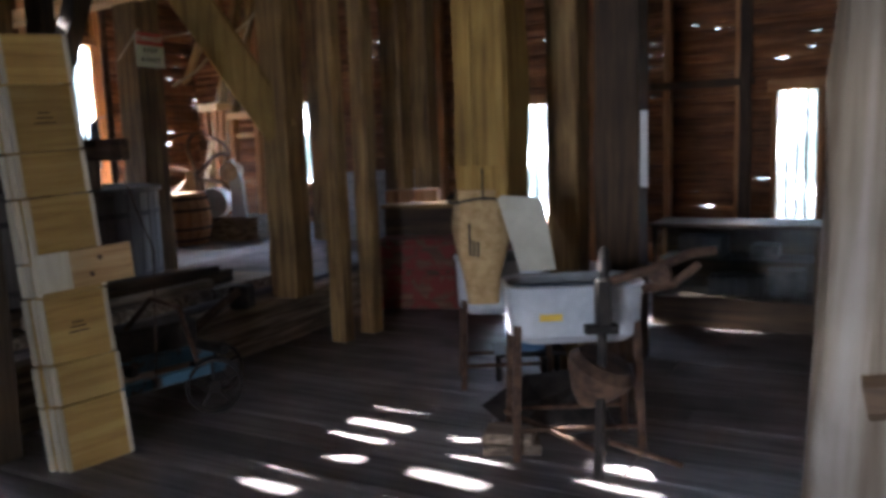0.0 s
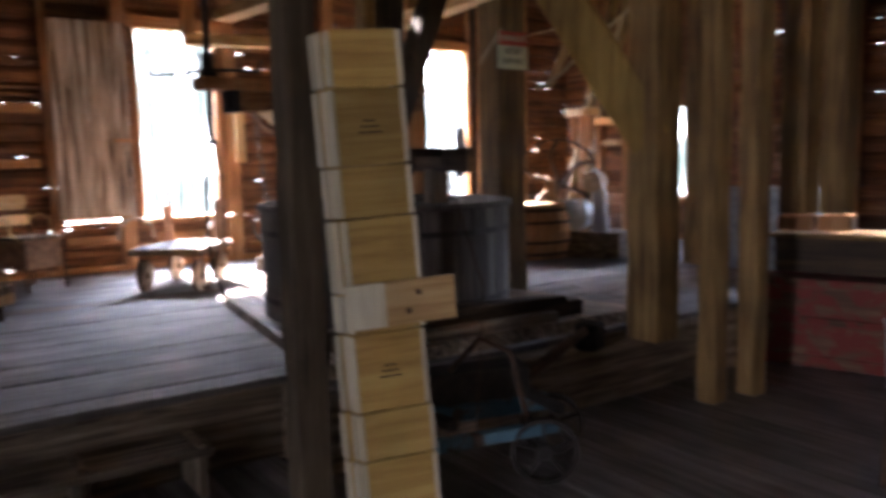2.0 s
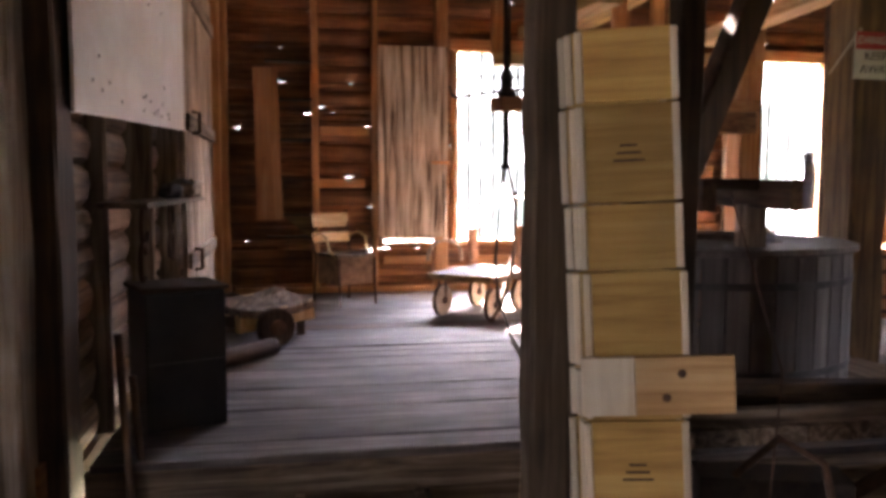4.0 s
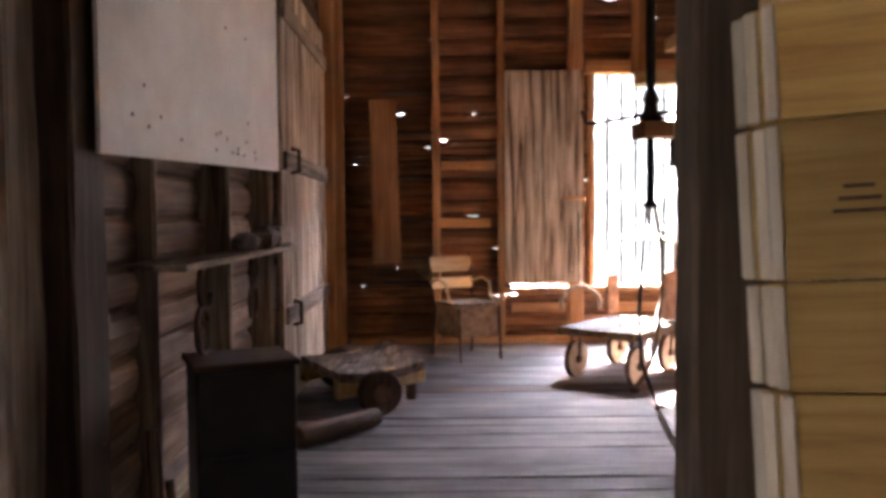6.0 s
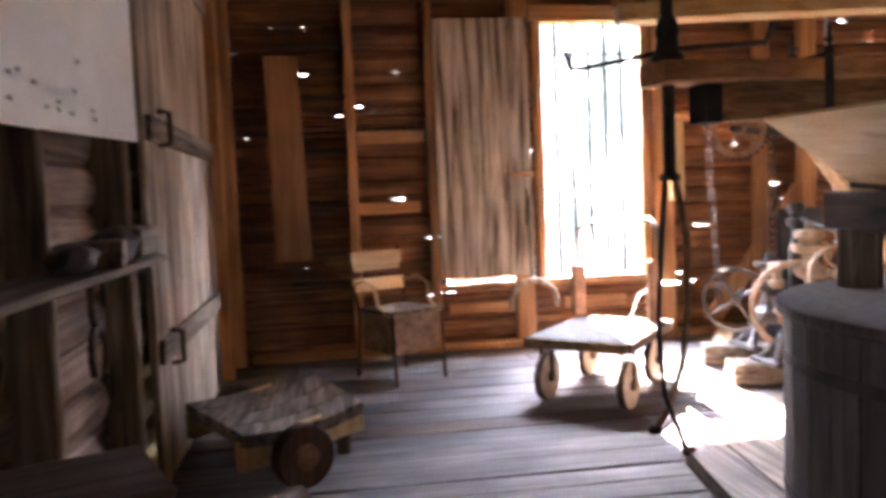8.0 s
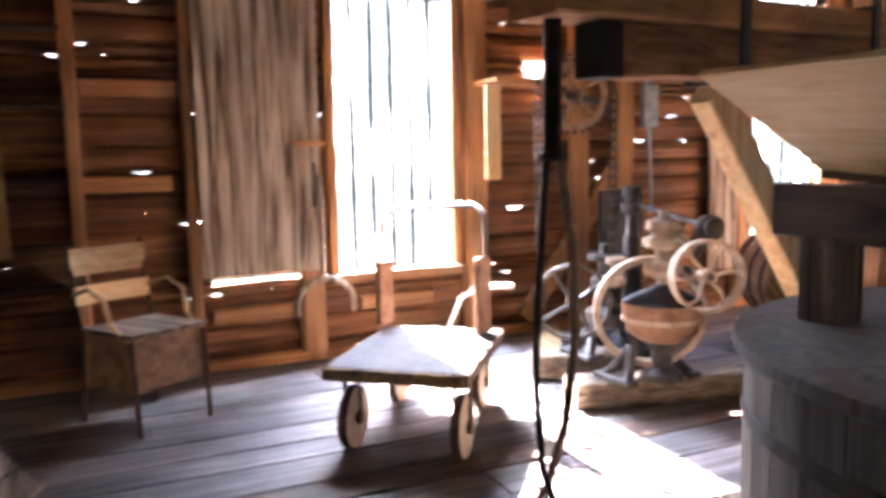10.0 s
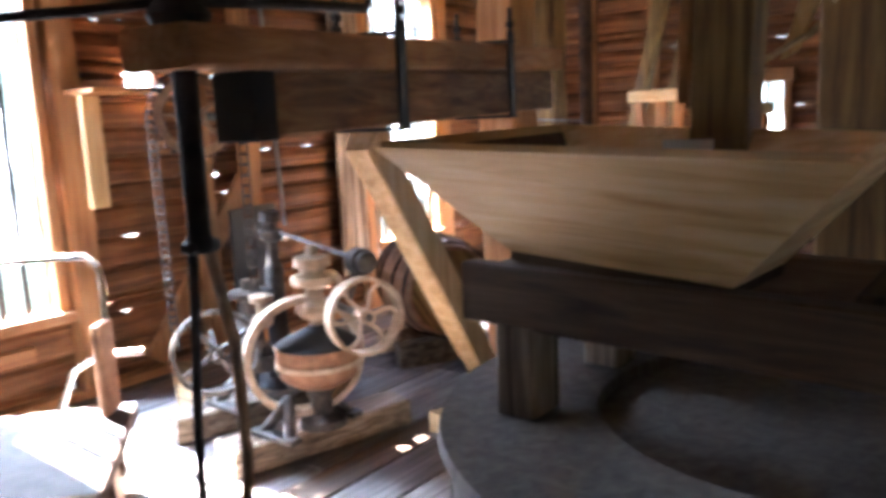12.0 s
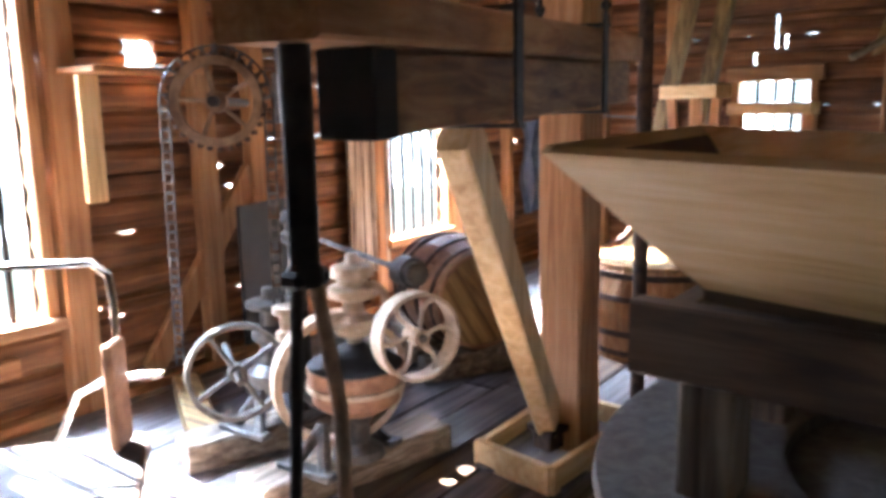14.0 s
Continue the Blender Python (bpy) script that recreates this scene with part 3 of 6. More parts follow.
lump("stone", (-5.0, 0.87, 1.437), (0.10, 0.06, 0.075), "vat_wood", "dull grey stone lying on the wall shelf", "stone", 3)
lump("stone", (-5.45, 0.86, 1.437), (0.12, 0.065, 0.10), "vat_wood", "dull brown grey stone lying on the wall shelf", "stone", 8)
bm = bmesh.new()
box(bm, (-5.22, 0.88, 1.474), (0.2, 0.13, 0.075), rz(12), 0.008)
tagged(link("block", bm, "grey_wood_x"), "short grey wooden block on the shelf", "block")
bm = bmesh.new()
box(bm, (-5.6, 0.89, 1.487), (0.18, 0.09, 0.1), rz(-8), 0.012)
tagged(link("hand_plane", bm, "grey_wood_x"), "old wooden hand plane at the shelf's end", "tool")
for i, (x, zz) in enumerate(((-4.62, 1.315), (-4.58, 1.15), (-5.45, 1.32), (-5.43, 1.16))):
    bm = bmesh.new()
    tube(bm, arc((x, 0.80, zz), 0.08, 200 + i * 40, 480 + i * 40, 18, (1, 0, 0), (0, 0, 1.12)), 0.011, 6)
    tagged(link("horseshoe", bm, "rust"), "rusty iron horseshoe hanging on the wall", "horseshoe", "horseshoes under the shelf")

# ---- posts ----
post("post", -0.93, 9.14, 0.0, 5.6, 0.12, 0.1, "dark_wood_z", "dark upright timber beside the far window")
post("post", -3.335, 2.345, 0.0, 6.0, 0.145, 0.145, "shaded_post", "grey square timber post, toned down for shade, beside the leaning box panels")
post("post", -3.775, 0.44, 0.0, 6.0, 0.2, 0.2, "weathered_post", "weathered post with peeling pale edges at the step")
post("post", -4.0, 0.53, 0.0, 6.0, 0.24, 0.20, "brown_wood_z", "brown weathered corner post at the end of the boarded wall")
bm = bmesh.new()
timber(bm, (0.317, 1.70, 0.0), (0.494, 1.75, 4.0), 0.26, 0.26, 0.02, 0.02, 16, up=(1, 0, 0))
pc = link("post", bm, "weathered_post")
bm = bmesh.new()
timber(bm, (0.319, 1.575, 1.0), (0.469, 1.575, 1.03), 0.03, 0.07, 0.012, 0.01, 4)
part("cleat", bm, "dark_wood_x", pc, "dark worn cleat nailed across the post")
tagged(pc, "worn pale grey leaning timber post close to the entrance", "post")
post("post", -5.08, 4.88, U, 6.0, 0.27, 0.25, "post_wood_z", "brown squared timber post carrying a warning sign")
post("post", -3.46, 4.72, 0.36, 6.0, 0.23, 0.22, "post_wood_z", "stout brown timber post with a diagonal brace")
post("post", -3.16, 4.90, 0.0, 6.0, 0.13, 0.14, "post_wood_z", "brown square timber post")
post("post", -3.11, 5.22, 0.0, 6.0, 0.13, 0.14, "post_wood_z", "brown square timber post with faded pale paint low down")
bsp = thing("bagging_spout", "large square ochre wooden bagging spout with a sack tied on", "spout")
post("body", -1.40, 3.86, 1.08, 6.0, 0.29, 0.28, "ochre_wood_z", "", wave=0.015, parent=bsp)
for sx, w in ((-0.085, 0.10), (0.055, 0.16)):
    bm = bmesh.new()
    box(bm, (-1.40 + sx, 3.715, 3.72), (w, 0.018, 4.8), None, 0.004)
    part("front_board", bm, "ochre_wood_z", bsp)
post("post", -1.36, 4.86, 0.0, 6.0, 0.20, 0.20, "post_wood_z", "brown timber post behind the wash tubs")
post("post", -1.12, 5.2, 0.0, 6.0, 0.28, 0.26, "dark_wood_z", "dark timber post behind the wash tubs")
post("post", -5.25, 7.5, U, 6.0, 0.19, 0.19, "post_wood_z", "brown timber post far back in the raised room")
post("post", -6.62, 5.06, U, 6.0, 0.2, 0.2, "stud_wood_z", "orange-brown post carrying the lifting beam")
post("post", -7.55, 7.1, U, 6.0, 0.16, 0.18, "post_wood_z", "brown timber post behind the lifting beam")
bm = bmesh.new()
timber(bm, (-3.46, 4.72, 1.55), (-4.25, 4.22, 3.05), 0.2, 0.26, 0.012, 0.012, 8)
tagged(link("brace", bm, "ochre_wood_z"), "heavy brown diagonal brace from the post to the frame above", "brace")
bm = bmesh.new()
timber(bm, (-9.0 + 0.2, 4.45, 3.25), (4.0, 4.45, 3.25), 0.22, 0.26, 0.014, 0.015, 30)
tagged(link("tie_beam", bm, "post_wood_x"), "long brown tie beam across the hall", "beam")

# ---- warning sign ----
sign = thing("warning_sign", "small red and pale danger keep away sign nailed to a post", "sign")
SIGN = pose(-4.898, 4.84, 2.27, 90, 0, 90)
sign.matrix_world = SIGN
for nm, z, h, m in (("backing", 0.0, 0.27, "sign_white"), ("red_band", 0.085, 0.1, "sign_red")):
    bm = bmesh.new()
    box(bm, (0, z, 0.004 if nm == "red_band" else 0), (0.28 if nm == "backing" else 0.27, h, 0.006), bev=0)
    part(nm, bm, m, sign)


def words(text, size, m, parent, loc, name="lettering"):
    cu = bpy.data.curves.new(name, "FONT")
    cu.body, cu.size, cu.align_x, cu.align_y, cu.extrude = text, size, "CENTER", "CENTER", 0.0015
    tmp = bpy.data.objects.new(name, cu)
    scene.collection.objects.link(tmp)
    bpy.context.view_layer.update()
    me = bpy.data.meshes.new_from_object(tmp)
    bpy.data.objects.remove(tmp)
    me.materials.clear()
    me.materials.append(MATS[m])
    ob = new(name, me)
    ob.parent = parent
    ob.location = loc
    return ob


words("DANGER", 0.062, "sign_white", sign, (0, 0.085, 0.009))
words("KEEP", 0.07, "ink", sign, (0, -0.005, 0.005))
words("AWAY", 0.07, "ink", sign, (0, -0.08, 0.005))
bm = bmesh.new()
tube(bm, [(-4.90, 4.74, 2.40), (-4.91, 4.75, 2.43), (-5.17, 4.74, 2.2)], 0.006)
tube(bm, [(-4.89, 4.96, 2.38), (-4.2, 4.8, 2.36), (-3.75, 4.7, 2.05)], 0.006)
tagged(link("cord", bm, "rope"), "thin pale cord strung past the sign", "cord")

# ---- stack of leaning box panels ----
cr = thing("box_panel_stack", "tall leaning string of pale pine box panels with worn pale edges", "box panels")
CR = Matrix.Translation((-2.835, 2.515, 0.0)) @ Matrix(((0.957, 0.29, 0, 0), (-0.29, 0.957, 0, 0), (0, 0, 1, 0), (0, 0, 0, 1))) @ pose(0, 0, 0, 2.9, -2.6, 0)
cr.matrix_world = CR
z = 0.0
for layer, (xo, wob) in enumerate(((0.0, 0.0), (-0.038, -0.02), (-0.075, -0.045))):
    z = 0.0
    for i, h in enumerate((0.315, 0.195, 0.31, 0.155, 0.29, 0.20, 0.295, 0.22)):
        w = 0.305 - 0.002 * i
        yo = wob + rnd.uniform(-0.008, 0.008)
        bm = bmesh.new()
        prism(bm, [(xo, yo - w / 2 + 0.02, z + 0.003), (xo, yo + w / 2 - 0.02, z + 0.003), (xo, yo + w / 2 - 0.012, z + h - 0.003), (xo, yo - w / 2 + 0.012, z + h - 0.003)], (-0.016, 0, 0))
        me = link("panel", bm, "crate_wood", cr)
        for sgn in (-1, 1):
            bm = bmesh.new()
            box(bm, (xo - 0.012, yo + sgn * (w / 2 - 0.008), z + h / 2), (0.035, 0.022, h - 0.012), bev=0.004)
            part("edge_strip", bm, "crate_edge", me)
        if layer == 0 and i in (2, 6):
            bm = bmesh.new()
            for k in range(3):
                box(bm, (xo + 0.001, yo + 0.0, z + h * 0.5 + (k - 1) * 0.022), (0.002, 0.09 - 0.02 * k, 0.008), bev=0)
            part("stamp", bm, "rust", me)
        z += h
bm = bmesh.new()
box(bm, (0.03, 0.06, 0.93), (0.022, 0.43, 0.17), bev=0.003)
part("cross_board", bm, "knotty_board", cr, "knotty orange pine board")
bm = bmesh.new()
box(bm, (0.032, -0.085, 0.93), (0.022, 0.155, 0.172), bev=0.003)
part("cross_board", bm, "crate_edge", cr, "pale pine end board")
for yy, zz in ((0.125, 0.965), (0.08, 0.895)):
    bm = bmesh.new()
    lathe(bm, (0.0415, yy, zz), [(0.013, 0), (0.012, 0.0015), (0.001, 0.002)], 12, "x")
    part("knot", bm, "rust", cr)

# ---- step ----
st = thing("step", "low open wooden step in front of the raised floor", "step")
bm = bmesh.new()
box(bm, (BAY + 0.165, 1.42, 0.208), (0.29, 1.24, 0.036))
part("tread", bm, "grey_wood_y", st)
for y in (0.85, 1.5, 1.99):
    bm = bmesh.new()
    box(bm, (BAY + 0.165, y, 0.1215), (0.27, 0.04, 0.243))
    part("riser_block", bm, "grey_wood_z", st)

# ---- lifting beams over the millstones ----
lb = thing("lifting_beam", "pair of stacked brown timbers strapped with iron, carrying a screw spindle", "beam")
bm = bmesh.new()
timber(bm, (-6.05, 2.85, 2.058), (-6.40, 5.0, 2.118), 0.2, 0.09, 0.008, 0.004, 10)
part("upper_timber", bm, "stud_wood_y", lb)
bm = bmesh.new()
timber(bm, (-6.088, 3.07, 1.934), (-6.40, 4.98, 1.993), 0.115, 0.155, 0.008, 0.008, 14)
part("lower_timber", bm, "beam_wood_y", lb)
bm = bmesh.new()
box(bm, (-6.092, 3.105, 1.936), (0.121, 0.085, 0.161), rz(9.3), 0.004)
part("end_wrap", bm, "shadow_black", lb, "black end of the timber")
for k in (0.37, 0.73):
    c = Vector((-6.06, 2.85, 1.985)).lerp(Vector((-6.40, 5.0, 2.045)), k)
    bm = bmesh.new()
    for s in (-1, 1):
        box(bm, (c.x + s * 0.109, c.y + s * 0.016, c.z + 0.01), (0.012, 0.045, 0.31), rz(9.0), 0.002)
        tube(bm, [(c.x + s * 0.109, c.y + s * 0.016, c.z + 0.16), (c.x + s * 0.109, c.y + s * 0.016, c.z + 0.25)], 0.009)
        lathe(bm, (c.x + s * 0.109, c.y + s * 0.016, c.z + 0.18), [(0.018, 0), (0.018, 0.02)], 6)
    box(bm, (c.x, c.y, c.z + 0.13), (0.24, 0.045, 0.012), rz(9.0), 0.002)
    box(bm, (c.x, c.y, c.z - 0.142), (0.24, 0.045, 0.012), rz(9.0), 0.002)
    part("strap", bm, "iron", lb)
sp = thing("screw_spindle", "black iron screw spindle with a bent hand lever through the beam", "spindle")
SX, SY = -6.07, 2.93
bm = bmesh.new()
lathe(bm, (SX, SY, 1.64), [(0.022, 0), (0.026, 0.02), (0.026, 1.2)], 14)
part("screw", bm, "iron", sp, smooth=True)
bm = bmesh.new()
lathe(bm, (SX, SY, 2.11), [(0.06, 0), (0.07, 0.02), (0.05, 0.05), (0.042, 0.10), (0.05, 0.12), (0.036, 0.18)], 16)
part("nut", bm, "iron", sp, smooth=True)
bm = bmesh.new()
lathe(bm, (SX, SY, 1.62), [(0.026, 0), (0.032, 0.01), (0.032, 0.03), (0.026, 0.04), (0.026, 0.22)], 14)
part("coupling", bm, "iron", sp, smooth=True)
bm = bmesh.new()
tube(bm, [(-6.42, 2.60, 2.22), (-6.40, 2.62, 2.145), (-6.36, 2.65, 2.135), (-6.2, 2.80, 2.145), (SX, SY, 2.16), (-5.9, 3.07, 2.145), (-5.77, 3.19, 2.13), (-5.75, 3.21, 2.20)], 0.012)
part("lever", bm, "iron", sp, smooth=True)
for nm, m, rad, pts in (("tong_arm", "wheel_brown", 0.014, ((0, 0.02, 1.64), (0, 0.07, 1.38), (0.01, 0.068, 1.1), (0.01, 0.035, 0.85), (0.01, -0.03, 0.66), (0, -0.09, 0.57))),
                         ("tong_arm", "iron", 0.011, ((0, -0.02, 1.64), (0, -0.05, 1.25), (0.01, -0.068, 1.0), (0.015, -0.05, 0.72), (0.02, 0.03, 0.5), (0.02, 0.05, 0.47)))):
    bm = bmesh.new()
    tube(bm, [(SX + x, SY + y, z) for x, y, z in pts], rad, 10)
    part(nm, bm, m, sp, smooth=True)
    bm = bmesh.new()
    lathe(bm, (SX + pts[-1][0], SY + pts[-1][1], pts[-1][2]), [(0.006, -0.03), (0.02, -0.02), (0.02, 0.02), (0.006, 0.03)], 10, "y")
    part("tong_tip", bm, "rust", sp, smooth=True)
bm = bmesh.new()
box(bm, (SX, SY, 1.635), (0.045, 0.085, 0.03), None, 0.008)
part("cross_pin", bm, "iron", sp)
bm = bmesh.new()
timber(bm, (-6.28, 3.70, 1.858), (-6.66, 4.95, 0.55), 0.085, 0.15, 0.008, 0.004, 6)
stt = thing("strut", "pale sawn diagonal strut from the beam to the post's foot", "strut")
part("timber", bm, "pale_wood_z", stt)
bm = bmesh.new()
box(bm, (-6.655, 4.935, 0.53), (0.15, 0.13, 0.03), rz(-14), 0.006)
box(bm, (-6.655, 4.935, 0.475), (0.1, 0.1, 0.08), rz(-14), 0.006)
part("shoe", bm, "rust", stt, "dark iron shoe under the strut")
tr = thing("post_tray", "shallow pale wooden tray round the post's foot", "tray")
for nm, a, b, h in (("side", (-6.86, 4.68), (-6.47, 4.60), 0.12), ("side", (-6.47, 4.60), (-6.40, 5.38), 0.12), ("side", (-6.86, 4.68), (-6.86, 5.42), 0.10), ("side", (-6.86, 5.42), (-6.4, 5.38), 0.1)):
    bm = bmesh.new()
    timber(bm, (*a, U + h / 2), (*b, U + h / 2), 0.035, h, 0.004)
    part(nm, bm, "pale_wood_y", tr)
bm = bmesh.new()
box(bm, (-6.64, 5.0, U + 0.012), (0.42, 0.72, 0.02))
part("base", bm, "floor_y", tr)

# timbers overhead
oh = thing("overhead_frame", "pale sawn planks and studs of the frame above the beams", "frame")
for a, b, w, h, m in (((-6.95, 3.05, 2.50), (-6.60, 4.95, 2.50), 0.16, 0.09, "pale_wood_y"), 
                      ((-6.45, 3.2, 2.62), (-5.4, 3.4, 2.66), 0.18, 0.08, "pale_wood_x"), ((-6.45, 4.6, 2.62), (-4.2, 4.8, 2.75), 0.18, 0.1, "pale_wood_x")):
    bm = bmesh.new()
    timber(bm, a, b, w, h, 0.006, 0.003, 6)
    part("plank", bm, m, oh)
for x, y, z0, z1 in ((-6.7, 4.0, 2.545, 5.0), (-6.98, 3.1, 2.545, 5.0), (-5.5, 3.38, 2.71, 5.0)):
    post("stud", x, y, z0, z1, 0.1, 0.1, "stud_wood_z", "", parent=oh)

# ---- millstone vat, platform and hopper ----
vp = thing("vat_platform", "low grey timber platform under the millstone vat", "platform")
for i in range(9):
    k0, k1 = i / 9 + 0.002, (i + 1) / 9 - 0.002
    ya, yb, yc, yd = 2.98 + 1.72 * k0, 2.62 + 2.38 * k0, 2.62 + 2.38 * k1, 2.98 + 1.72 * k1
    h = U + 0.073 + 0.004 * (i % 2) * rnd.random()
    bm = bmesh.new()
    solid(bm, [(-6.1, ya, U), (-3.75, yb, U), (-3.75, yc, U), (-6.1, yd, U), (-6.1, ya, h), (-3.75, yb, h), (-3.75, yc, h), (-6.1, yd, h)])
    part("plank", bm, "grey_wood_x", vp)
vat = thing("millstone_vat", "round grey wooden millstone casing of upright staves with a flat lid", "millstone casing")
VC, VR, VZ0, VZ1 = Vector((-4.96, 3.74, 0)), 0.84, U + 0.078, 1.17
for i in range(44):
    a0 = 2 * math.pi * i / 44 + 0.004
    a1 = 2 * math.pi * (i + 1) / 44 - 0.004
    bm = bmesh.new()
    pts = []
    for zz in (VZ0, VZ1):
        for r, a in ((VR, a0), (VR, a1), (VR - 0.03, a1), (VR - 0.03, a0)):
            pts.append((VC.x + r * math.cos(a), VC.y + r * math.sin(a), zz))
    solid(bm, pts)
    part("stave", bm, "vat_wood", vat)
for zz in (VZ0 + 0.12, VZ1 - 0.14):
    bm = bmesh.new()
    ring(bm, (VC.x, VC.y, zz), VR + 0.004, VR, 0.035, seg=56)
    part("hoop", bm, "deck_grey", vat, smooth=True)
bm = bmesh.new()
lathe(bm, (VC.x, VC.y, VZ1 + 0.002), [(VR + 0.02, 0), (VR + 0.028, 0.01), (VR + 0.022, 0.035), (0.50, 0.036), (0.49, 0.03), (0.49, -0.10)], 64)
part("lid", bm, "vat_wood", vat, "dusty grey flat ring-shaped wooden lid", smooth=True)
bm = bmesh.new()
lathe(bm, (VC.x, VC.y, VZ1 - 0.3), [(0.80, 0), (0.80, 0.19), (0.78, 0.2), (0.16, 0.21), (0.14, 0.19), (0.005, 0.19)], 48)
part("millstone", bm, "pot_brown", vat, "brown dusty millstone inside the casing", smooth=True)
for k, (x, y, r) in enumerate(((-4.83, 3.42, 0.13), (-4.72, 3.56, 0.10))):
    bm = bmesh.new()
    bmesh.ops.create_grid(bm, x_segments=10, y_segments=10, size=r)
    for v in bm.verts:
        v.co.z = 0.012 + 0.05 * abs(noise.noise(Vector((v.co.x * 14 + k * 9, v.co.y * 14, k)))) + 0.05 * max(0, 1 - v.co.length / r)
        v.co.xy *= 1 + 0.25 * noise.noise(Vector((v.co.x * 9, v.co.y * 9, 3 + k)))
        v.co += Vector((x, y, VZ1 - 0.09))
    bmesh.ops.solidify(bm, geom=bm.faces[:], thickness=0.004)
    tagged(link("rag", bm, "paper"), "crumpled pale rag lying on the millstone", "rag", "rags on the millstone")
LZ = VZ1 + 0.04
hp = thing("grain_hopper", "large square pale wooden grain hopper on a dark timber horse", "hopper")
TL = [Vector(v) for v in ((-5.754, 3.168, 1.835), (-4.78, 3.10, 1.803), (-4.775, 3.62, 1.815), (-5.75, 3.98, 1.845))]
BT = [Vector(v) for v in ((-5.54, 3.374, 1.588), (-5.037, 3.352, 1.553), (-5.02, 3.63, 1.553), (-5.50, 3.70, 1.588))]
ctr = Vector((-5.25, 3.47, 1.75))
for i in range(4):
    j = (i + 1) % 4
    poly = [TL[i], TL[j], BT[j], BT[i]]
    nrm = (poly[1] - poly[0]).cross(poly[2] - poly[0]).normalized()
    if nrm.dot(ctr - poly[0]) < 0:
        nrm = -nrm
    bm = bmesh.new()
    prism(bm, poly, nrm * 0.02)
    part("side_board", bm, "pale_wood_x" if i in (0, 2) else "pale_wood_y", hp)
# inner faces laid in a darker coat to paint the hopper's inside shade
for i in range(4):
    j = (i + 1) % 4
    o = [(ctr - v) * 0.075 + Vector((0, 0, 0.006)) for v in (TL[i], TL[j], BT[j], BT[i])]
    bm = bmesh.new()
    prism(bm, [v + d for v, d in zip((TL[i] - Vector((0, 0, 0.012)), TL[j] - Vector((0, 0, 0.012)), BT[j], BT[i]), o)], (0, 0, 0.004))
    part("shaded_face", bm, "lining", hp, "reddish brown inside face, darkened for the shade in the hopper")
bm = bmesh.new()
prism(bm, BT, (0, 0, -0.02))
part("bottom", bm, "dark_wood_x", hp)
for y in (3.36, 3.78):
    bm = bmesh.new()
    timber(bm, (-5.67, y + 0.03, 1.485), (-3.9, y - 0.1, 1.47), 0.06, 0.14, 0.006)
    part("rail", bm, "brown_wood_x", hp)
for x, y in ((-5.52, 3.37), (-5.52, 3.80), (-4.32, 3.27), (-4.32, 3.69)):
    bm = bmesh.new()
    timber(bm, (x, y + 0.03, LZ), (x, y + 0.03, 1.42), 0.12, 0.10, 0.006, up=(1, 0, 0))
    part("leg", bm, "grey_wood_z", hp)
for x in (-5.60, -4.82, -4.2):
    bm = bmesh.new()
    timber(bm, (x, 3.43, 1.52), (x, 3.72, 1.52), 0.05, 0.05, 0.004)
    part("cross_rail", bm, "dark_wood_y", hp)
bm = bmesh.new()
prism(bm, [(-4.75, 3.42, 1.56), (-4.45, 3.40, 1.57), (-4.45, 3.46, 1.57), (-4.75, 3.48, 1.56)], (0, 0, 0.02))
part("shoe_board", bm, "pale_wood_x", hp)
ch = thing("grain_chute", "square brown wooden chute coming down into the hopper", "chute")
bm = bmesh.new()
timber(bm, (-5.185, 3.74, 1.68), (-5.11, 3.80, 4.6), 0.13, 0.125, 0.006, 0.003, 8, up=(0, 1, 0))
part("body", bm, "post_wood_z", ch)
# added white card in place of a light spot at the chute's foot
bm = bmesh.new()
box(bm, (-5.245, 3.672, 1.795), (0.115, 0.006, 0.045), None, 0)
part("light_spot_card", bm, "paper", ch, "white card standing in for a bright spot of light")
for dx, m in ((-0.09, "stud_wood_z"),):
    bm = bmesh.new()
    timber(bm, (-5.20 + dx, 3.77, 1.9), (-5.125 + dx, 3.83, 4.6), 0.03, 0.03, 0.003)
    part("batten", bm, m, ch)


# ---- belt driven machines ----
def rot_to(v):
    return Vector((0, 0, 1)).rotation_difference(Vector(v)).to_matrix()


def pulley(name, c, axis, r, w, spokes, mat, parent, rim=0.012, hub=0.03, curved=True):
    """A rim, a hub and spokes on an axis, as one part with spokes below it."""
    rot = rot_to(axis)
    bm = bmesh.new()
    ring(bm, c, r, r - rim, w, rot, 40)
    rim_ob = part(name, bm, mat, parent, smooth=True)
    bm = bmesh.new()
    lathe(bm, c, [(hub, -w * 0.6), (hub, w * 0.6)], 16, rot)
    part("hub", bm, mat, rim_ob, smooth=True)
    for i in range(spokes):
        a = 2 * math.pi * i / spokes
        pts = []
        for k in range(6):
            t = k / 5
            rr = hub * 0.8 + (r - rim * 0.5 - hub * 0.8) * t
            aa = a + (0.55 * t * (1 - t) * 2 if curved else 0)
            pts.append(Vector(c) + rot @ Vector((rr * math.cos(aa), rr * math.sin(aa), 0)))
        bm = bmesh.new()
        tube(bm, pts, max(0.007, r * 0.055), 7)
        part("spoke", bm, mat, rim_ob, smooth=True)
    return rim_ob


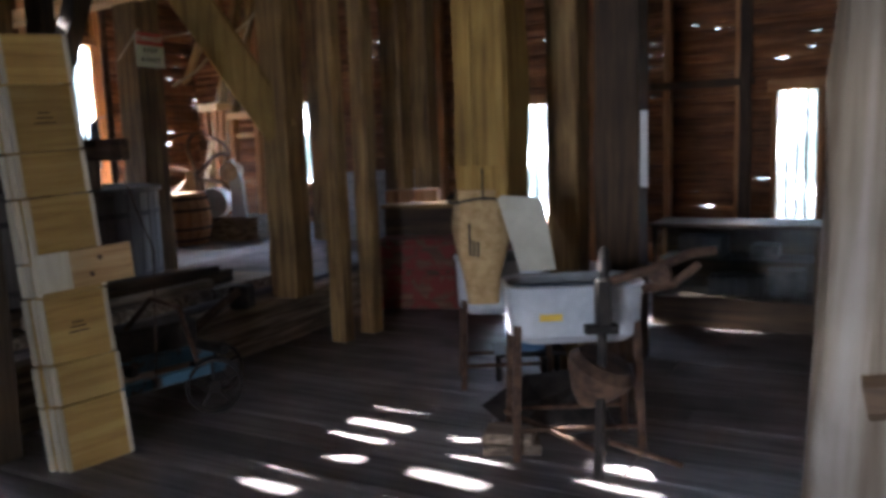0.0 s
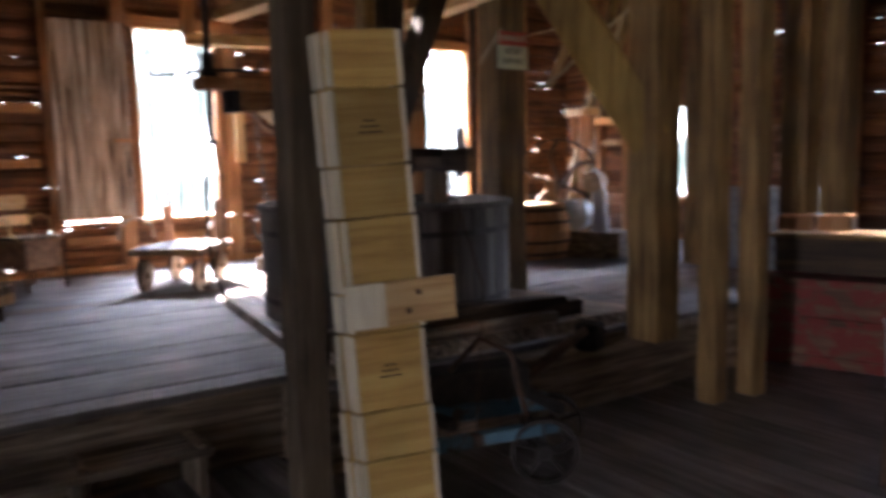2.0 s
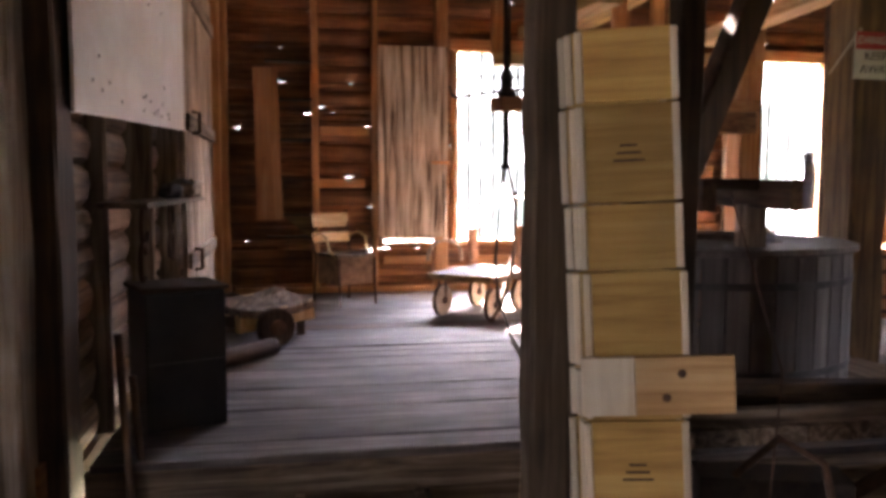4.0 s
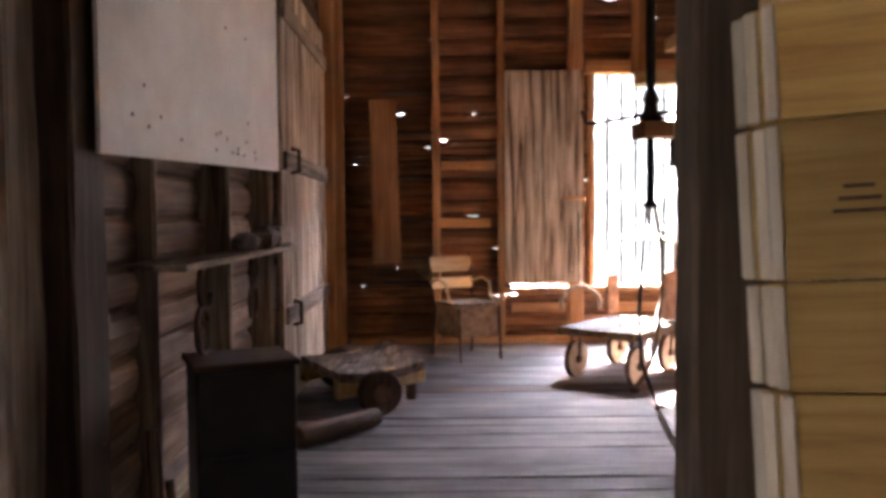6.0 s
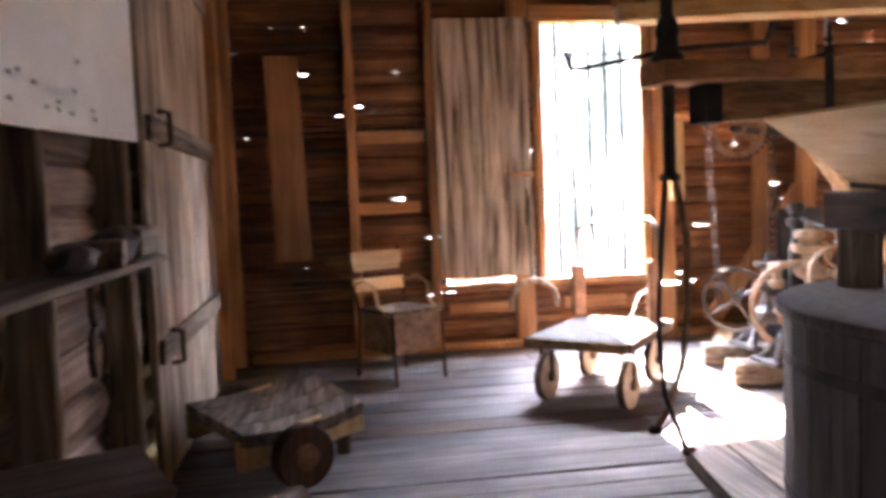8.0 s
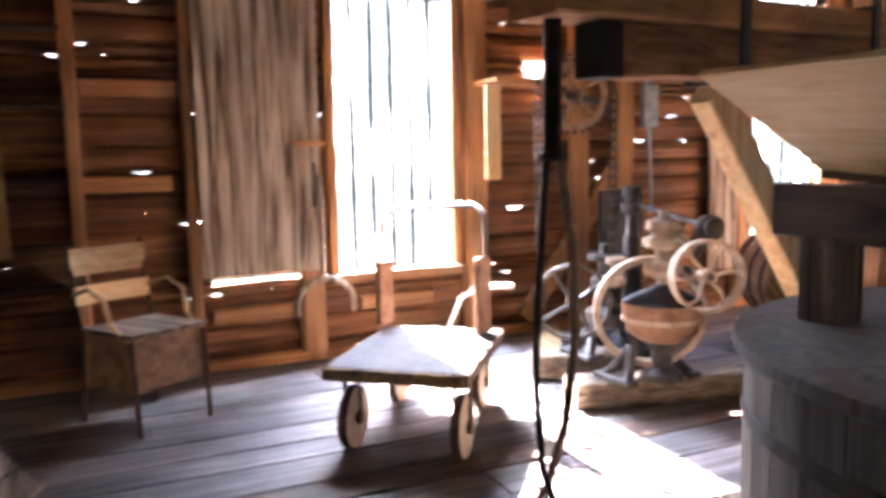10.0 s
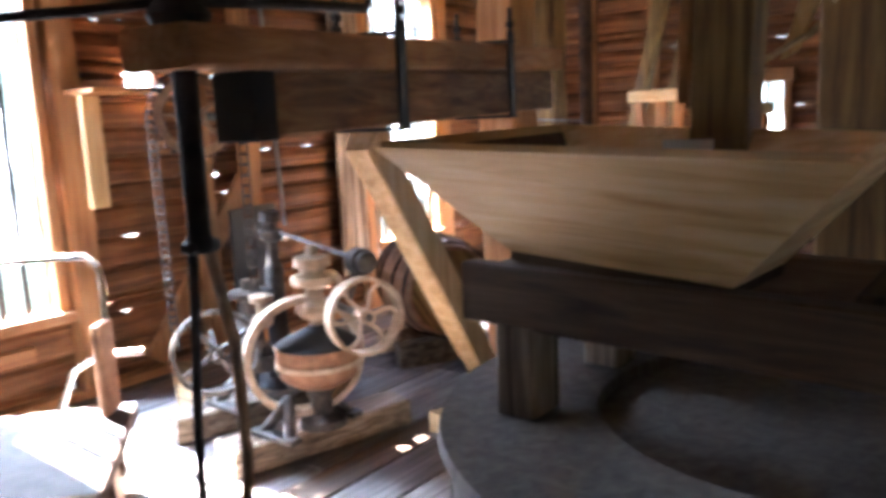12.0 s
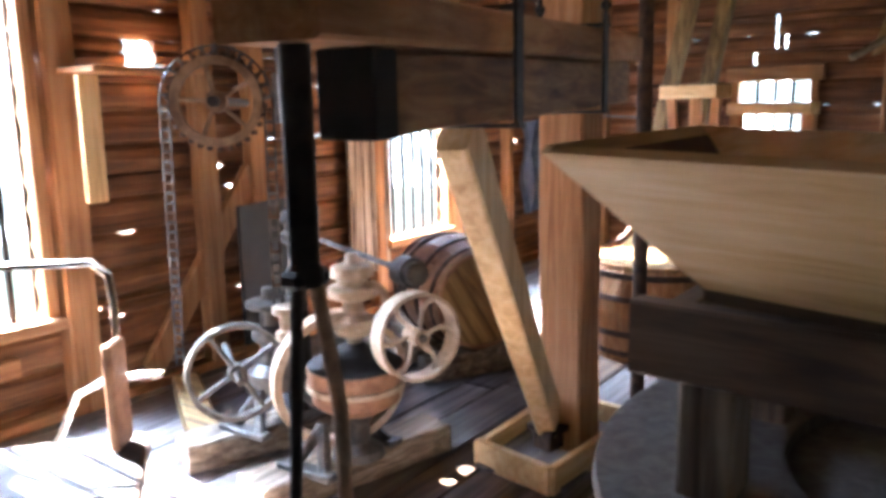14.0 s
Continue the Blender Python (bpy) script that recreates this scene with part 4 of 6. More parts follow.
def pump(name, label, bx, by, flip):
    """A belt-driven machine: splayed feet, open ring frame, bowl, stacked turned head and a spoked pulley."""
    root = thing(name, label, "machine", "belt driven machines")
    z = U + 0.13
    for nm, dy in (("foot", -0.16), ("foot", 0.16)):
        bm = bmesh.new()
        tube(bm, [(bx - 0.10, by + dy * 1.25, z), (bx - 0.06, by + dy, z + 0.05), (bx, by + dy * 0.6, z + 0.16)], 0.026, 8)
        tube(bm, [(bx + 0.10, by + dy * 1.25, z), (bx + 0.06, by + dy, z + 0.05), (bx, by + dy * 0.6, z + 0.16)], 0.026, 8)
        box(bm, (bx, by + dy * 1.2, z + 0.014), (0.28, 0.07, 0.028), None, 0.006)
        part(nm, bm, "cast_grey", root, smooth=True)
    return root, z


mA, zA = pump("belt_machine", "tan cast iron belt machine with spoked pulley on timber", -7.22, 4.22, 1)
ax1 = Vector((0.82, -0.45, 0.0)).normalized()
pc = Vector((-7.20, 4.22, 0.86))
bm = bmesh.new()
ring(bm, pc - ax1 * 0.02, 0.275, 0.245, 0.075, rot_to(ax1), 44)
part("ring_frame", bm, "pulley_tan", mA, smooth=True)
bm = bmesh.new()
lathe(bm, (pc.x + 0.03, pc.y + 0.05, 0.72), [(0.10, 0), (0.15, 0.03), (0.175, 0.05), (0.175, 0.11), (0.19, 0.12), (0.195, 0.19), (0.17, 0.20), (0.06, 0.19)], 32)
part("bowl", bm, "pot_brown", mA, smooth=True)
bm = bmesh.new()
ring(bm, (pc.x + 0.03, pc.y + 0.05, 0.835), 0.198, 0.17, 0.022, seg=32)
part("band", bm, "pulley_tan", mA, smooth=True)
# added black cone that paints the darkness of the bowl's upper opening
bm = bmesh.new()
lathe(bm, (pc.x + 0.03, pc.y + 0.05, 0.912), [(0.188, 0), (0.19, 0.006), (0.12, 0.045), (0.05, 0.075), (0.035, 0.09)], 28)
part("dark_cone", bm, "shadow_black", mA, "black cone standing in for the bowl's dark upper opening", smooth=True)
bm = bmesh.new()
lathe(bm, (pc.x + 0.03, pc.y + 0.05, 0.53), [(0.11, 0), (0.1, 0.03), (0.05, 0.06), (0.05, 0.13), (0.09, 0.2)], 20)
part("pedestal", bm, "cast_grey", mA, smooth=True)
bm = bmesh.new()
lathe(bm, (pc.x + 0.03, pc.y + 0.05, 0.9), [(0.03, 0), (0.03, 0.12), (0.07, 0.14), (0.09, 0.17), (0.085, 0.20), (0.045, 0.22), (0.04, 0.27), (0.10, 0.29), (0.10, 0.325), (0.06, 0.335), (0.06, 0.36), (0.085, 0.37), (0.08, 0.41), (0.03, 0.42), (0.022, 0.46)], 24)
part("head", bm, "pulley_tan", mA, smooth=True)
wc = Vector((-6.84, 4.24, 1.085))
ax2 = Vector((0.90, -0.42, 0.05)).normalized()
pulley("drive_pulley", wc, ax2, 0.165, 0.085, 6, "pulley_tan", mA, 0.014, 0.032)
bm = bmesh.new()
tube(bm, [wc - ax2 * 0.34, wc + ax2 * 0.06], 0.017, 10)
part("axle", bm, "cast_grey", mA, smooth=True)
bm = bmesh.new()
rr2 = rot_to(ax2)
lathe(bm, (-6.97, 4.38, 1.285), [(0.015, -0.07), (0.06, -0.06), (0.06, 0.03), (0.045, 0.04), (0.045, 0.07), (0.01, 0.08)], 20, rr2)
part("small_pulley", bm, "cast_grey", mA, smooth=True)
bm = bmesh.new()
tube(bm, [(-6.97, 4.38, 1.285), (-7.72, 4.58, 1.345)], 0.013, 8)
tube(bm, [(-6.98, 4.36, 1.25), (-7.02, 4.33, 1.12)], 0.02, 8)
part("connecting_rod", bm, "cast_grey", mA, smooth=True)
bm = bmesh.new()
tube(bm, arc((-7.08, 4.26, 1.15), 0.09, 0, 180, 10, (1, 0, 0), (0, 0.3, 1)), 0.018, 8)
part("yoke", bm, "pulley_tan", mA, smooth=True)
mB, zB = pump("belt_machine", "smaller cast iron machine with thin flywheel on timber", -7.72, 4.35, -1)
fw = Vector((-7.62, 4.05, 0.86))
pulley("flywheel", fw, Vector((0.8, -0.5, 0)).normalized(), 0.205, 0.045, 4, "cast_grey", mB, 0.02, 0.035, False)
bm = bmesh.new()
tube(bm, [fw + Vector((0.12, -0.08, 0)), fw - Vector((0.34, -0.22, 0))], 0.016, 10)
part("axle", bm, "cast_grey", mB, smooth=True)
bm = bmesh.new()
lathe(bm, (-7.74, 4.36, 0.68), [(0.11, 0), (0.12, 0.08), (0.07, 0.12), (0.055, 0.2), (0.09, 0.23), (0.09, 0.27), (0.05, 0.29), (0.05, 0.36), (0.11, 0.375), (0.11, 0.4), (0.04, 0.41), (0.035, 0.46)], 22)
part("body", bm, "cast_grey", mB, smooth=True)
bm = bmesh.new()
lathe(bm, (-7.80, 4.58, 0.95), [(0.05, 0), (0.05, 0.2), (0.03, 0.24), (0.03, 0.34), (0.06, 0.36), (0.065, 0.40), (0.04, 0.41), (0.04, 0.44), (0.06, 0.45), (0.055, 0.5), (0.02, 0.51)], 18)
part("oiler", bm, "cast_grey", mB, smooth=True)
bm = bmesh.new()
lathe(bm, (-7.80, 4.58, U + 0.13), [(0.14, 0), (0.12, 0.05), (0.06, 0.1), (0.05, 0.45)], 18)
part("column", bm, "iron", mB, smooth=True)
bm = bmesh.new()
lathe(bm, (-7.60, 4.32, 0.92), [(0.03, 0), (0.05, 0.02), (0.05, 0.05), (0.03, 0.06), (0.03, 0.12), (0.06, 0.13), (0.06, 0.16), (0.02, 0.17)], 16)
part("valve", bm, "pulley_tan", mB, smooth=True)
for nm, a, b, lab in (("timber_block", (-7.36, 3.86), (-7.12, 4.74), "short squared grey timber block under a machine"), ("timber_block", (-7.90, 3.96), (-7.62, 4.70), "short squared grey timber block under a machine")):
    bm = bmesh.new()
    timber(bm, (*a, U + 0.066), (*b, U + 0.066), 0.2, 0.128, 0.01, 0.006, 5)
    tagged(link(nm, bm, "grey_wood_y"), lab, "block", "machine blocks")
bm = bmesh.new()
timber(bm, (-8.65, 4.55, U + 0.06), (-7.95, 4.12, U + 0.06), 0.14, 0.12, 0.01)
tagged(link("sleeper", bm, "post_wood_x"), "brown timber sleeper lying on the floor by the wall", "timber")
lump("machine_foot", (-8.2, 4.75, U), (0.16, 0.14, 0.2), "iron", "dark greasy iron casting on the floor", "casting", 21)

# ---- chain wheel ----
cw = thing("chain_wheel", "large rusty spoked sprocket wheel with a hanging flat link chain", "sprocket")
gc = Vector((-7.78, 4.17, 1.95))
ga = Vector((0.66, -0.75, 0.0)).normalized()
gr = rot_to(ga)
pulley("wheel", gc, ga, 0.185, 0.04, 5, "wheel_brown", cw, 0.036, 0.045, False)
for i in range(30):
    a = 2 * math.pi * i / 30
    bm = bmesh.new()
    box(bm, gc + gr @ Vector((0.193 * math.cos(a), 0.193 * math.sin(a), 0)), (0.024, 0.02, 0.02), None, 0.004)
    part("tooth", bm, "rust", cw)
side = gr @ Vector((1, 0, 0))
if side.dot(Vector((0.55, 0.83, 0))) > 0:
    side = -side
side = Vector((side.x, side.y, 0)).normalized()
pts = []
for i in range(12):
    a = math.pi / 2 * i / 11
    pts.append(gc + side * 0.208 * math.sin(a) + Vector((0, 0, 0.208 * math.cos(a))))
end = Vector((-8.45, 4.38, 0.62))
st0 = pts[-1]
for i in range(1, 25):
    pts.append(st0.lerp(end, i / 24) + Vector((0, 0, -0.03 * math.sin(math.pi * i / 24))))
for i in range(12):
    a = math.pi / 2 * i / 11
    pts.insert(0, gc - side * 0.208 * math.sin(a) + Vector((0, 0, 0.208 * math.cos(a))))
st1 = gc - side * 0.208
for i in range(1, 18):
    pts.insert(0, st1 + Vector((-0.03 * i / 17, 0.02 * i / 17, -0.055 * i)))
acc = [pts[0]]
for p in pts[1:]:
    while (p - acc[-1]).length > 0.05:
        acc.append(acc[-1] + (p - acc[-1]).normalized() * 0.05)
for k, (p, q) in enumerate(zip(acc, acc[1:])):
    d = (q - p).normalized()
    w = d.cross(ga).normalized()
    bm = bmesh.new()
    for s in (-1, 1):
        tube(bm, [p + w * s * 0.018, q + w * s * 0.018 + d * 0.004], 0.006, 5)
    tube(bm, [p - w * 0.023, p + w * 0.023], 0.008, 6)
    part("chain_link", bm, "cast_grey" if k % 3 else "rust", cw)
bm = bmesh.new()
tube(bm, [gc - ga * 0.9, gc + ga * 0.1], 0.022, 10)
part("shaft", bm, "iron", cw, smooth=True)
bm = bmesh.new()
box(bm, (-8.67, 4.15, 1.79), (0.035, 0.11, 0.60), rz(6), 0.004)
tagged(link("hanging_plank", bm, "pale_wood_z"), "short pale plank fixed upright on the wall", "plank")
bm = bmesh.new()
box(bm, (-8.70, 4.42, 2.115), (0.32, 0.62, 0.028), None, 0.004)
tagged(link("bracket_board", bm, "stud_wood_y"), "small brown shelf board under the bright gap", "shelf")
bm = bmesh.new()
box(bm, (-8.80, 5.52, 1.98), (0.05, 0.13, 0.3), None, 0.006)
tube(bm, [(-8.80, 5.52, 1.83), (-8.80, 5.54, 1.40), (-8.82, 5.56, 1.20)], 0.012)
tube(bm, [(-8.80, 5.49, 2.13), (-8.82, 5.49, 3.00)], 0.012)
tagged(link("switch_box", bm, "galvanised"), "grey electrical switch box with conduit on the wall", "switch box")
bm = bmesh.new()
box(bm, (-8.62, 5.13, 0.99), (0.03, 0.42, 0.8), rz(10), 0.004)
tagged(link("dark_panel", bm, "dresser_paint"), "dark grey panel leaning on the wall studs", "panel")

# ---- hand cart by the window ----
hc = thing("hand_cart", "low hand cart with grey deck, iron wheels and chrome handles", "cart")
D4 = [Vector(v) for v in ((-7.33, 2.60), (-6.93, 3.06), (-7.60, 3.60), (-7.98, 3.14))]
bm = bmesh.new()
prism(bm, [(v.x, v.y, 0.735) for v in D4], (0, 0, 0.03))
part("deck", bm, "deck_grey", hc)
for i in range(4):
    a, b = D4[i], D4[(i + 1) % 4]
    bm = bmesh.new()
    timber(bm, (a.x, a.y, 0.735), (b.x, b.y, 0.735), 0.03, 0.055, 0.004)
    part("rim", bm, "rust" if i != 0 else "post_wood_y", hc)
cd = (D4[1] - D4[0]).normalized()
nd = Vector((-cd.y, cd.x))
for k, (x, y) in enumerate(((-7.33, 2.72), (-6.99, 3.08), (-7.84, 3.14), (-7.55, 3.46))):
    bm = bmesh.new()
    ax = rot_to((cd.x, cd.y, 0))
    lathe(bm, (x, y, U + 0.13), [(0.105, -0.022), (0.13, -0.02), (0.13, 0.02), (0.105, 0.022)], 28, ax)
    wob = part("wheel", bm, "pulley_tan", hc, "tan spoked iron wheel", smooth=True)
    bm = bmesh.new()
    ring(bm, (x, y, U + 0.13), 0.136, 0.128, 0.036, ax, 28)
    part("tyre", bm, "rust", wob, smooth=True)
    bm = bmesh.new()
    lathe(bm, (x, y, U + 0.13), [(0.03, -0.04), (0.03, 0.04)], 12, ax)
    part("hub", bm, "rust", wob, smooth=True)
    bm = bmesh.new()
    for s in (-1, 1):
        box(bm, (x + cd.x * 0.035 * s, y + cd.y * 0.035 * s, U + 0.225), (0.03, 0.01, 0.21), rz(math.degrees(math.atan2(nd.y, nd.x))), 0.002)
    box(bm, (x, y, U + 0.328), (0.08, 0.08, 0.01), rz(40), 0.002)
    part("fork", bm, "rust", hc)
for x, y, h in ((-8.02, 3.14, 0.33), (-7.56, 3.48, 0.38)):
    bm = bmesh.new()
    box(bm, (x, y, 0.77 + h / 2), (0.035, 0.13, h), rz(35), 0.008)
    part("upright", bm, "pot_brown", hc, "brown padded upright board")
cd3 = Vector((cd.x, cd.y, 0))
pl, pr = Vector((-8.06, 3.12, 0.77)), Vector((-7.58, 3.50, 0.77))
bm = bmesh.new()
tube(bm, [pl + Vector((-0.1, 0.05, 0)), pl + Vector((-0.14, 0.08, 0.5)), pl + Vector((-0.12, 0.1, 0.57)), pl.lerp(pr, 0.15) + Vector((-0.1, 0.1, 0.61)), pl.lerp(pr, 0.85) + Vector((-0.1, 0.1, 0.62)), pr + Vector((-0.08, 0.05, 0.58)), pr + Vector((-0.05, 0.04, 0.5)), pr + Vector((-0.02, 0.02, 0.35))], 0.015, 10)
part("handle", bm, "chrome", hc, "bent chrome handle", smooth=True)
bm = bmesh.new()
tube(bm, [(-8.0, 3.42, U + 0.06), (-7.92, 3.44, U + 0.3), (-7.82, 3.48, U + 0.5), (-7.68, 3.53, U + 0.58), (-7.5, 3.62, U + 0.60)], 0.013, 10)
part("handle", bm, "chrome", hc, "curved chrome brace", smooth=True)

# ox bow leaning on the stud
bm = bmesh.new()
tube(bm, [Vector((-8.62, 2.98, 1.55)), Vector((-8.6, 2.98, 0.98))] + arc((-8.58, 2.98, 0.78), 0.175, 90, -12, 12, (0, -1, 0), (0.1, 0, 1)), 0.018, 8)
tube(bm, arc((-8.58, 2.98, 0.78), 0.175, 90, -12, 12, (0, 1, 0), (0.1, 0, 1)), 0.018, 8)
tagged(link("forked_yoke", bm, "grey_wood_z", smooth=True), "greyed bent wooden yoke leaning below the window", "yoke")

# ---- school chair ----
sc = thing("school_chair", "old school chair with pale back slats and metal book box", "chair")
sc.matrix_world = pose(-8.14, 1.95, U, 0, 0, 30)
# local: x forward, y left
for zz, h in ((0.74, 0.13), (0.58, 0.09)):
    bm = bmesh.new()
    pts = [Vector((-0.235 - 0.025 * (1 - abs(t) ** 2) - (zz - 0.5) * 0.16, 0.2 * t, 0)) for t in (-1, -0.5, 0, 0.5, 1)]
    poly = [(p.x, p.y, zz - h / 2 + 0.03) for p in pts] + [(p.x, p.y, zz + h / 2 + 0.03) for p in reversed(pts)]
    prism(bm, poly, (0.016, 0, 0))
    part("back_slat", bm, "pale_wood_y", sc)
bm = bmesh.new()
prism(bm, [(-0.2, -0.2, 0.45), (0.2, -0.21, 0.455), (0.22, 0.0, 0.455), (0.2, 0.21, 0.455), (-0.2, 0.2, 0.45)], (0, 0, 0.018))
part("seat", bm, "grey_wood_x", sc, "dusty grey wooden seat")
for nm, a, b in (("box_side", (-0.18, -0.185), (0.17, -0.185)), ("box_side", (-0.18, 0.185), (0.17, 0.185)), ("box_back", (-0.18, -0.185), (-0.18, 0.185)), ("box_front", (0.17, -0.185), (0.17, 0.185))):
    bm = bmesh.new()
    timber(bm, (*a, 0.32), (*b, 0.32), 0.006, 0.25, 0.001)
    part(nm, bm, "wheel_brown", sc, "brown sheet metal book box side")
for x, y in ((0.19, 0.195), (0.19, -0.195)):
    bm = bmesh.new()
    tube(bm, [(x + 0.02, y, 0.0), (x, y, 0.44)], 0.011, 8)
    part("leg", bm, "rust", sc)
for y in (0.195, -0.195):
    bm = bmesh.new()
    tube(bm, [(-0.24, y, 0.0), (-0.2, y, 0.42), (-0.24, y, 0.55), (-0.285, y, 0.86)], 0.011, 8)
    part("leg", bm, "rust", sc)
    bm = bmesh.new()
    tube(bm, [(-0.25, y * 1.02, 0.62), (-0.1, y * 1.1, 0.66), (0.02, y * 1.1, 0.62), (0.05, y * 1.05, 0.5), (0.16, y, 0.44)], 0.012, 8)
    part("arm", bm, "pale_wood_x", sc)

# ---- low wagon ----
wg = thing("low_wagon", "low wooden wagon with a worn grey plank bed and thick wheels", "wagon")
B4 = [Vector(v) for v in ((-6.10, 1.13), (-6.50, 1.62), (-7.38, 1.32), (-6.72, 0.80))]
for k in range(4):
    a, b = B4[0].lerp(B4[3], k / 4), B4[1].lerp(B4[2], k / 4)
    c, d = B4[1].lerp(B4[2], (k + 1) / 4 - 0.012), B4[0].lerp(B4[3], (k + 1) / 4 - 0.012)
    bm = bmesh.new()
    seg = 8
    up_, lo_ = [], []
    for i in range(seg + 1):
        t = i / seg
        p, q = a.lerp(b, t), d.lerp(c, t)
        zz = 0.645 + 0.03 * (2 * t - 1) ** 2 + 0.006 * noise.noise(Vector((t * 4, k, 0)))
        up_.append((bm.verts.new((p.x, p.y, zz)), bm.verts.new((q.x, q.y, zz))))
        lo_.append((bm.verts.new((p.x, p.y, zz - 0.055)), bm.verts.new((q.x, q.y, zz - 0.055))))
    for i in range(seg):
        bm.faces.new((up_[i][0], up_[i][1], up_[i + 1][1], up_[i + 1][0]))
        bm.faces.new((lo_[i][0], lo_[i][1], lo_[i + 1][1], lo_[i + 1][0]))
        bm.faces.new((up_[i][0], up_[i + 1][0], lo_[i + 1][0], lo_[i][0]))
        bm.faces.new((up_[i][1], up_[i + 1][1], lo_[i + 1][1], lo_[i][1]))
    bm.faces.new((up_[0][0], up_[0][1], lo_[0][1], lo_[0][0]))
    bm.faces.new((up_[-1][0], up_[-1][1], lo_[-1][1], lo_[-1][0]))
    part("bed_plank", bm, "grey_wood_x", wg)
ud = (B4[1] - B4[0]).normalized()
vd = (B4[3] - B4[0]).normalized()
for off in (0.06, 0.92):
    a = B4[0].lerp(B4[3], off)
    b = B4[1].lerp(B4[2], off)
    bm = bmesh.new()
    timber(bm, (a.x, a.y, 0.575), (b.x, b.y, 0.595), 0.06, 0.12, 0.006)
    part("side_beam", bm, "pale_wood_x", wg, "yellowed sawn side beam")
for t in (0.42,):
    for off in (-0.06, 1.06):
        p = (B4[0].lerp(B4[3], off)).lerp(B4[1].lerp(B4[2], off), t)
        ax = rot_to((vd.x, vd.y, 0))
        bm = bmesh.new()
        lathe(bm, (p.x, p.y, U + 0.135), [(0.07, -0.03), (0.125, -0.035), (0.135, -0.025), (0.135, 0.025), (0.125, 0.035), (0.07, 0.03)], 28, ax)
        wob = part("wheel", bm, "brown_wood_z", wg, "dark brown solid wooden wheel", smooth=True)
        bm = bmesh.new()
        lathe(bm, (p.x, p.y, U + 0.135), [(0.02, -0.055), (0.055, -0.045), (0.055, 0.045), (0.02, 0.055)], 18, ax)
        part("hub", bm, "pot_brown", wob, smooth=True)
    a = B4[0].lerp(B4[1], t) 
    b = B4[3].lerp(B4[2], t)
    bm = bmesh.new()
    timber(bm, (a.x, a.y, U + 0.135), (b.x, b.y, U + 0.135), 0.05, 0.05, 0.005)
    part("axle", bm, "dark_wood_x", wg)
    bm = bmesh.new()
    timber(bm, (a.x, a.y, 0.54), (b.x, b.y, 0.54), 0.08, 0.09, 0.005)
    part("bolster", bm, "dark_wood_x", wg)
for off in (0.2, 0.8):
    p = (B4[0].lerp(B4[3], off)).lerp(B4[1].lerp(B4[2], off), 0.93)
    bm = bmesh.new()
    timber(bm, (p.x, p.y, U), (p.x, p.y, 0.56), 0.06, 0.06, 0.005)
    part("leg", bm, "dark_wood_z", wg)
bm = bmesh.new()
lathe(bm, (0, 0, 0), [(0.045, 0), (0.058, 0.01), (0.06, 0.2), (0.055, 0.52), (0.05, 0.56)], 18)
lg = link("log", bm, "brown_wood_z", smooth=True)
lg.matrix_world = Matrix.Translation((-5.52, 0.98, U + 0.062)) @ Vector((0, 0, 1)).rotation_difference(Vector((-0.5, 0.45, 0))).to_matrix().to_4x4()
tagged(lg, "short brown barkless log lying on the floor", "log")

# ---- dark dresser ----
ds = thing("dresser", "dark chest of drawers with a dusty brown top", "dresser")
ds.matrix_world = pose(-4.555, 0.945, U, 0, 0, -66)
bm = bmesh.new()
box(bm, (0, 0, 0.315), (0.36, 0.31, 0.63), None, 0.006)
part("body", bm, "dresser_paint", ds)
bm = bmesh.new()
box(bm, (0, 0.0, 0.643), (0.39, 0.34, 0.022), None, 0.005)
part("top", bm, "brown_wood_x", ds, "dusty brown wooden top")
for zz in (0.165, 0.47):
    bm = bmesh.new()
    box(bm, (0.0, 0.160, zz), (0.345, 0.012, 0.295), None, 0.004)
    part("drawer", bm, "dresser_paint", ds)
for k, (a, b) in enumerate((((-3.93, 0.86, 0.0), (-4.00, 0.80, 0.92)), ((-4.02, 0.90, 0.0), (-4.05, 0.84, 0.74)))):
    bm = bmesh.new()
    tube(bm, [a, b], 0.016, 8)
    tagged(link("stick", bm, "brown_wood_z"), "thin old wooden handle leaning on the wall", "tool handle")

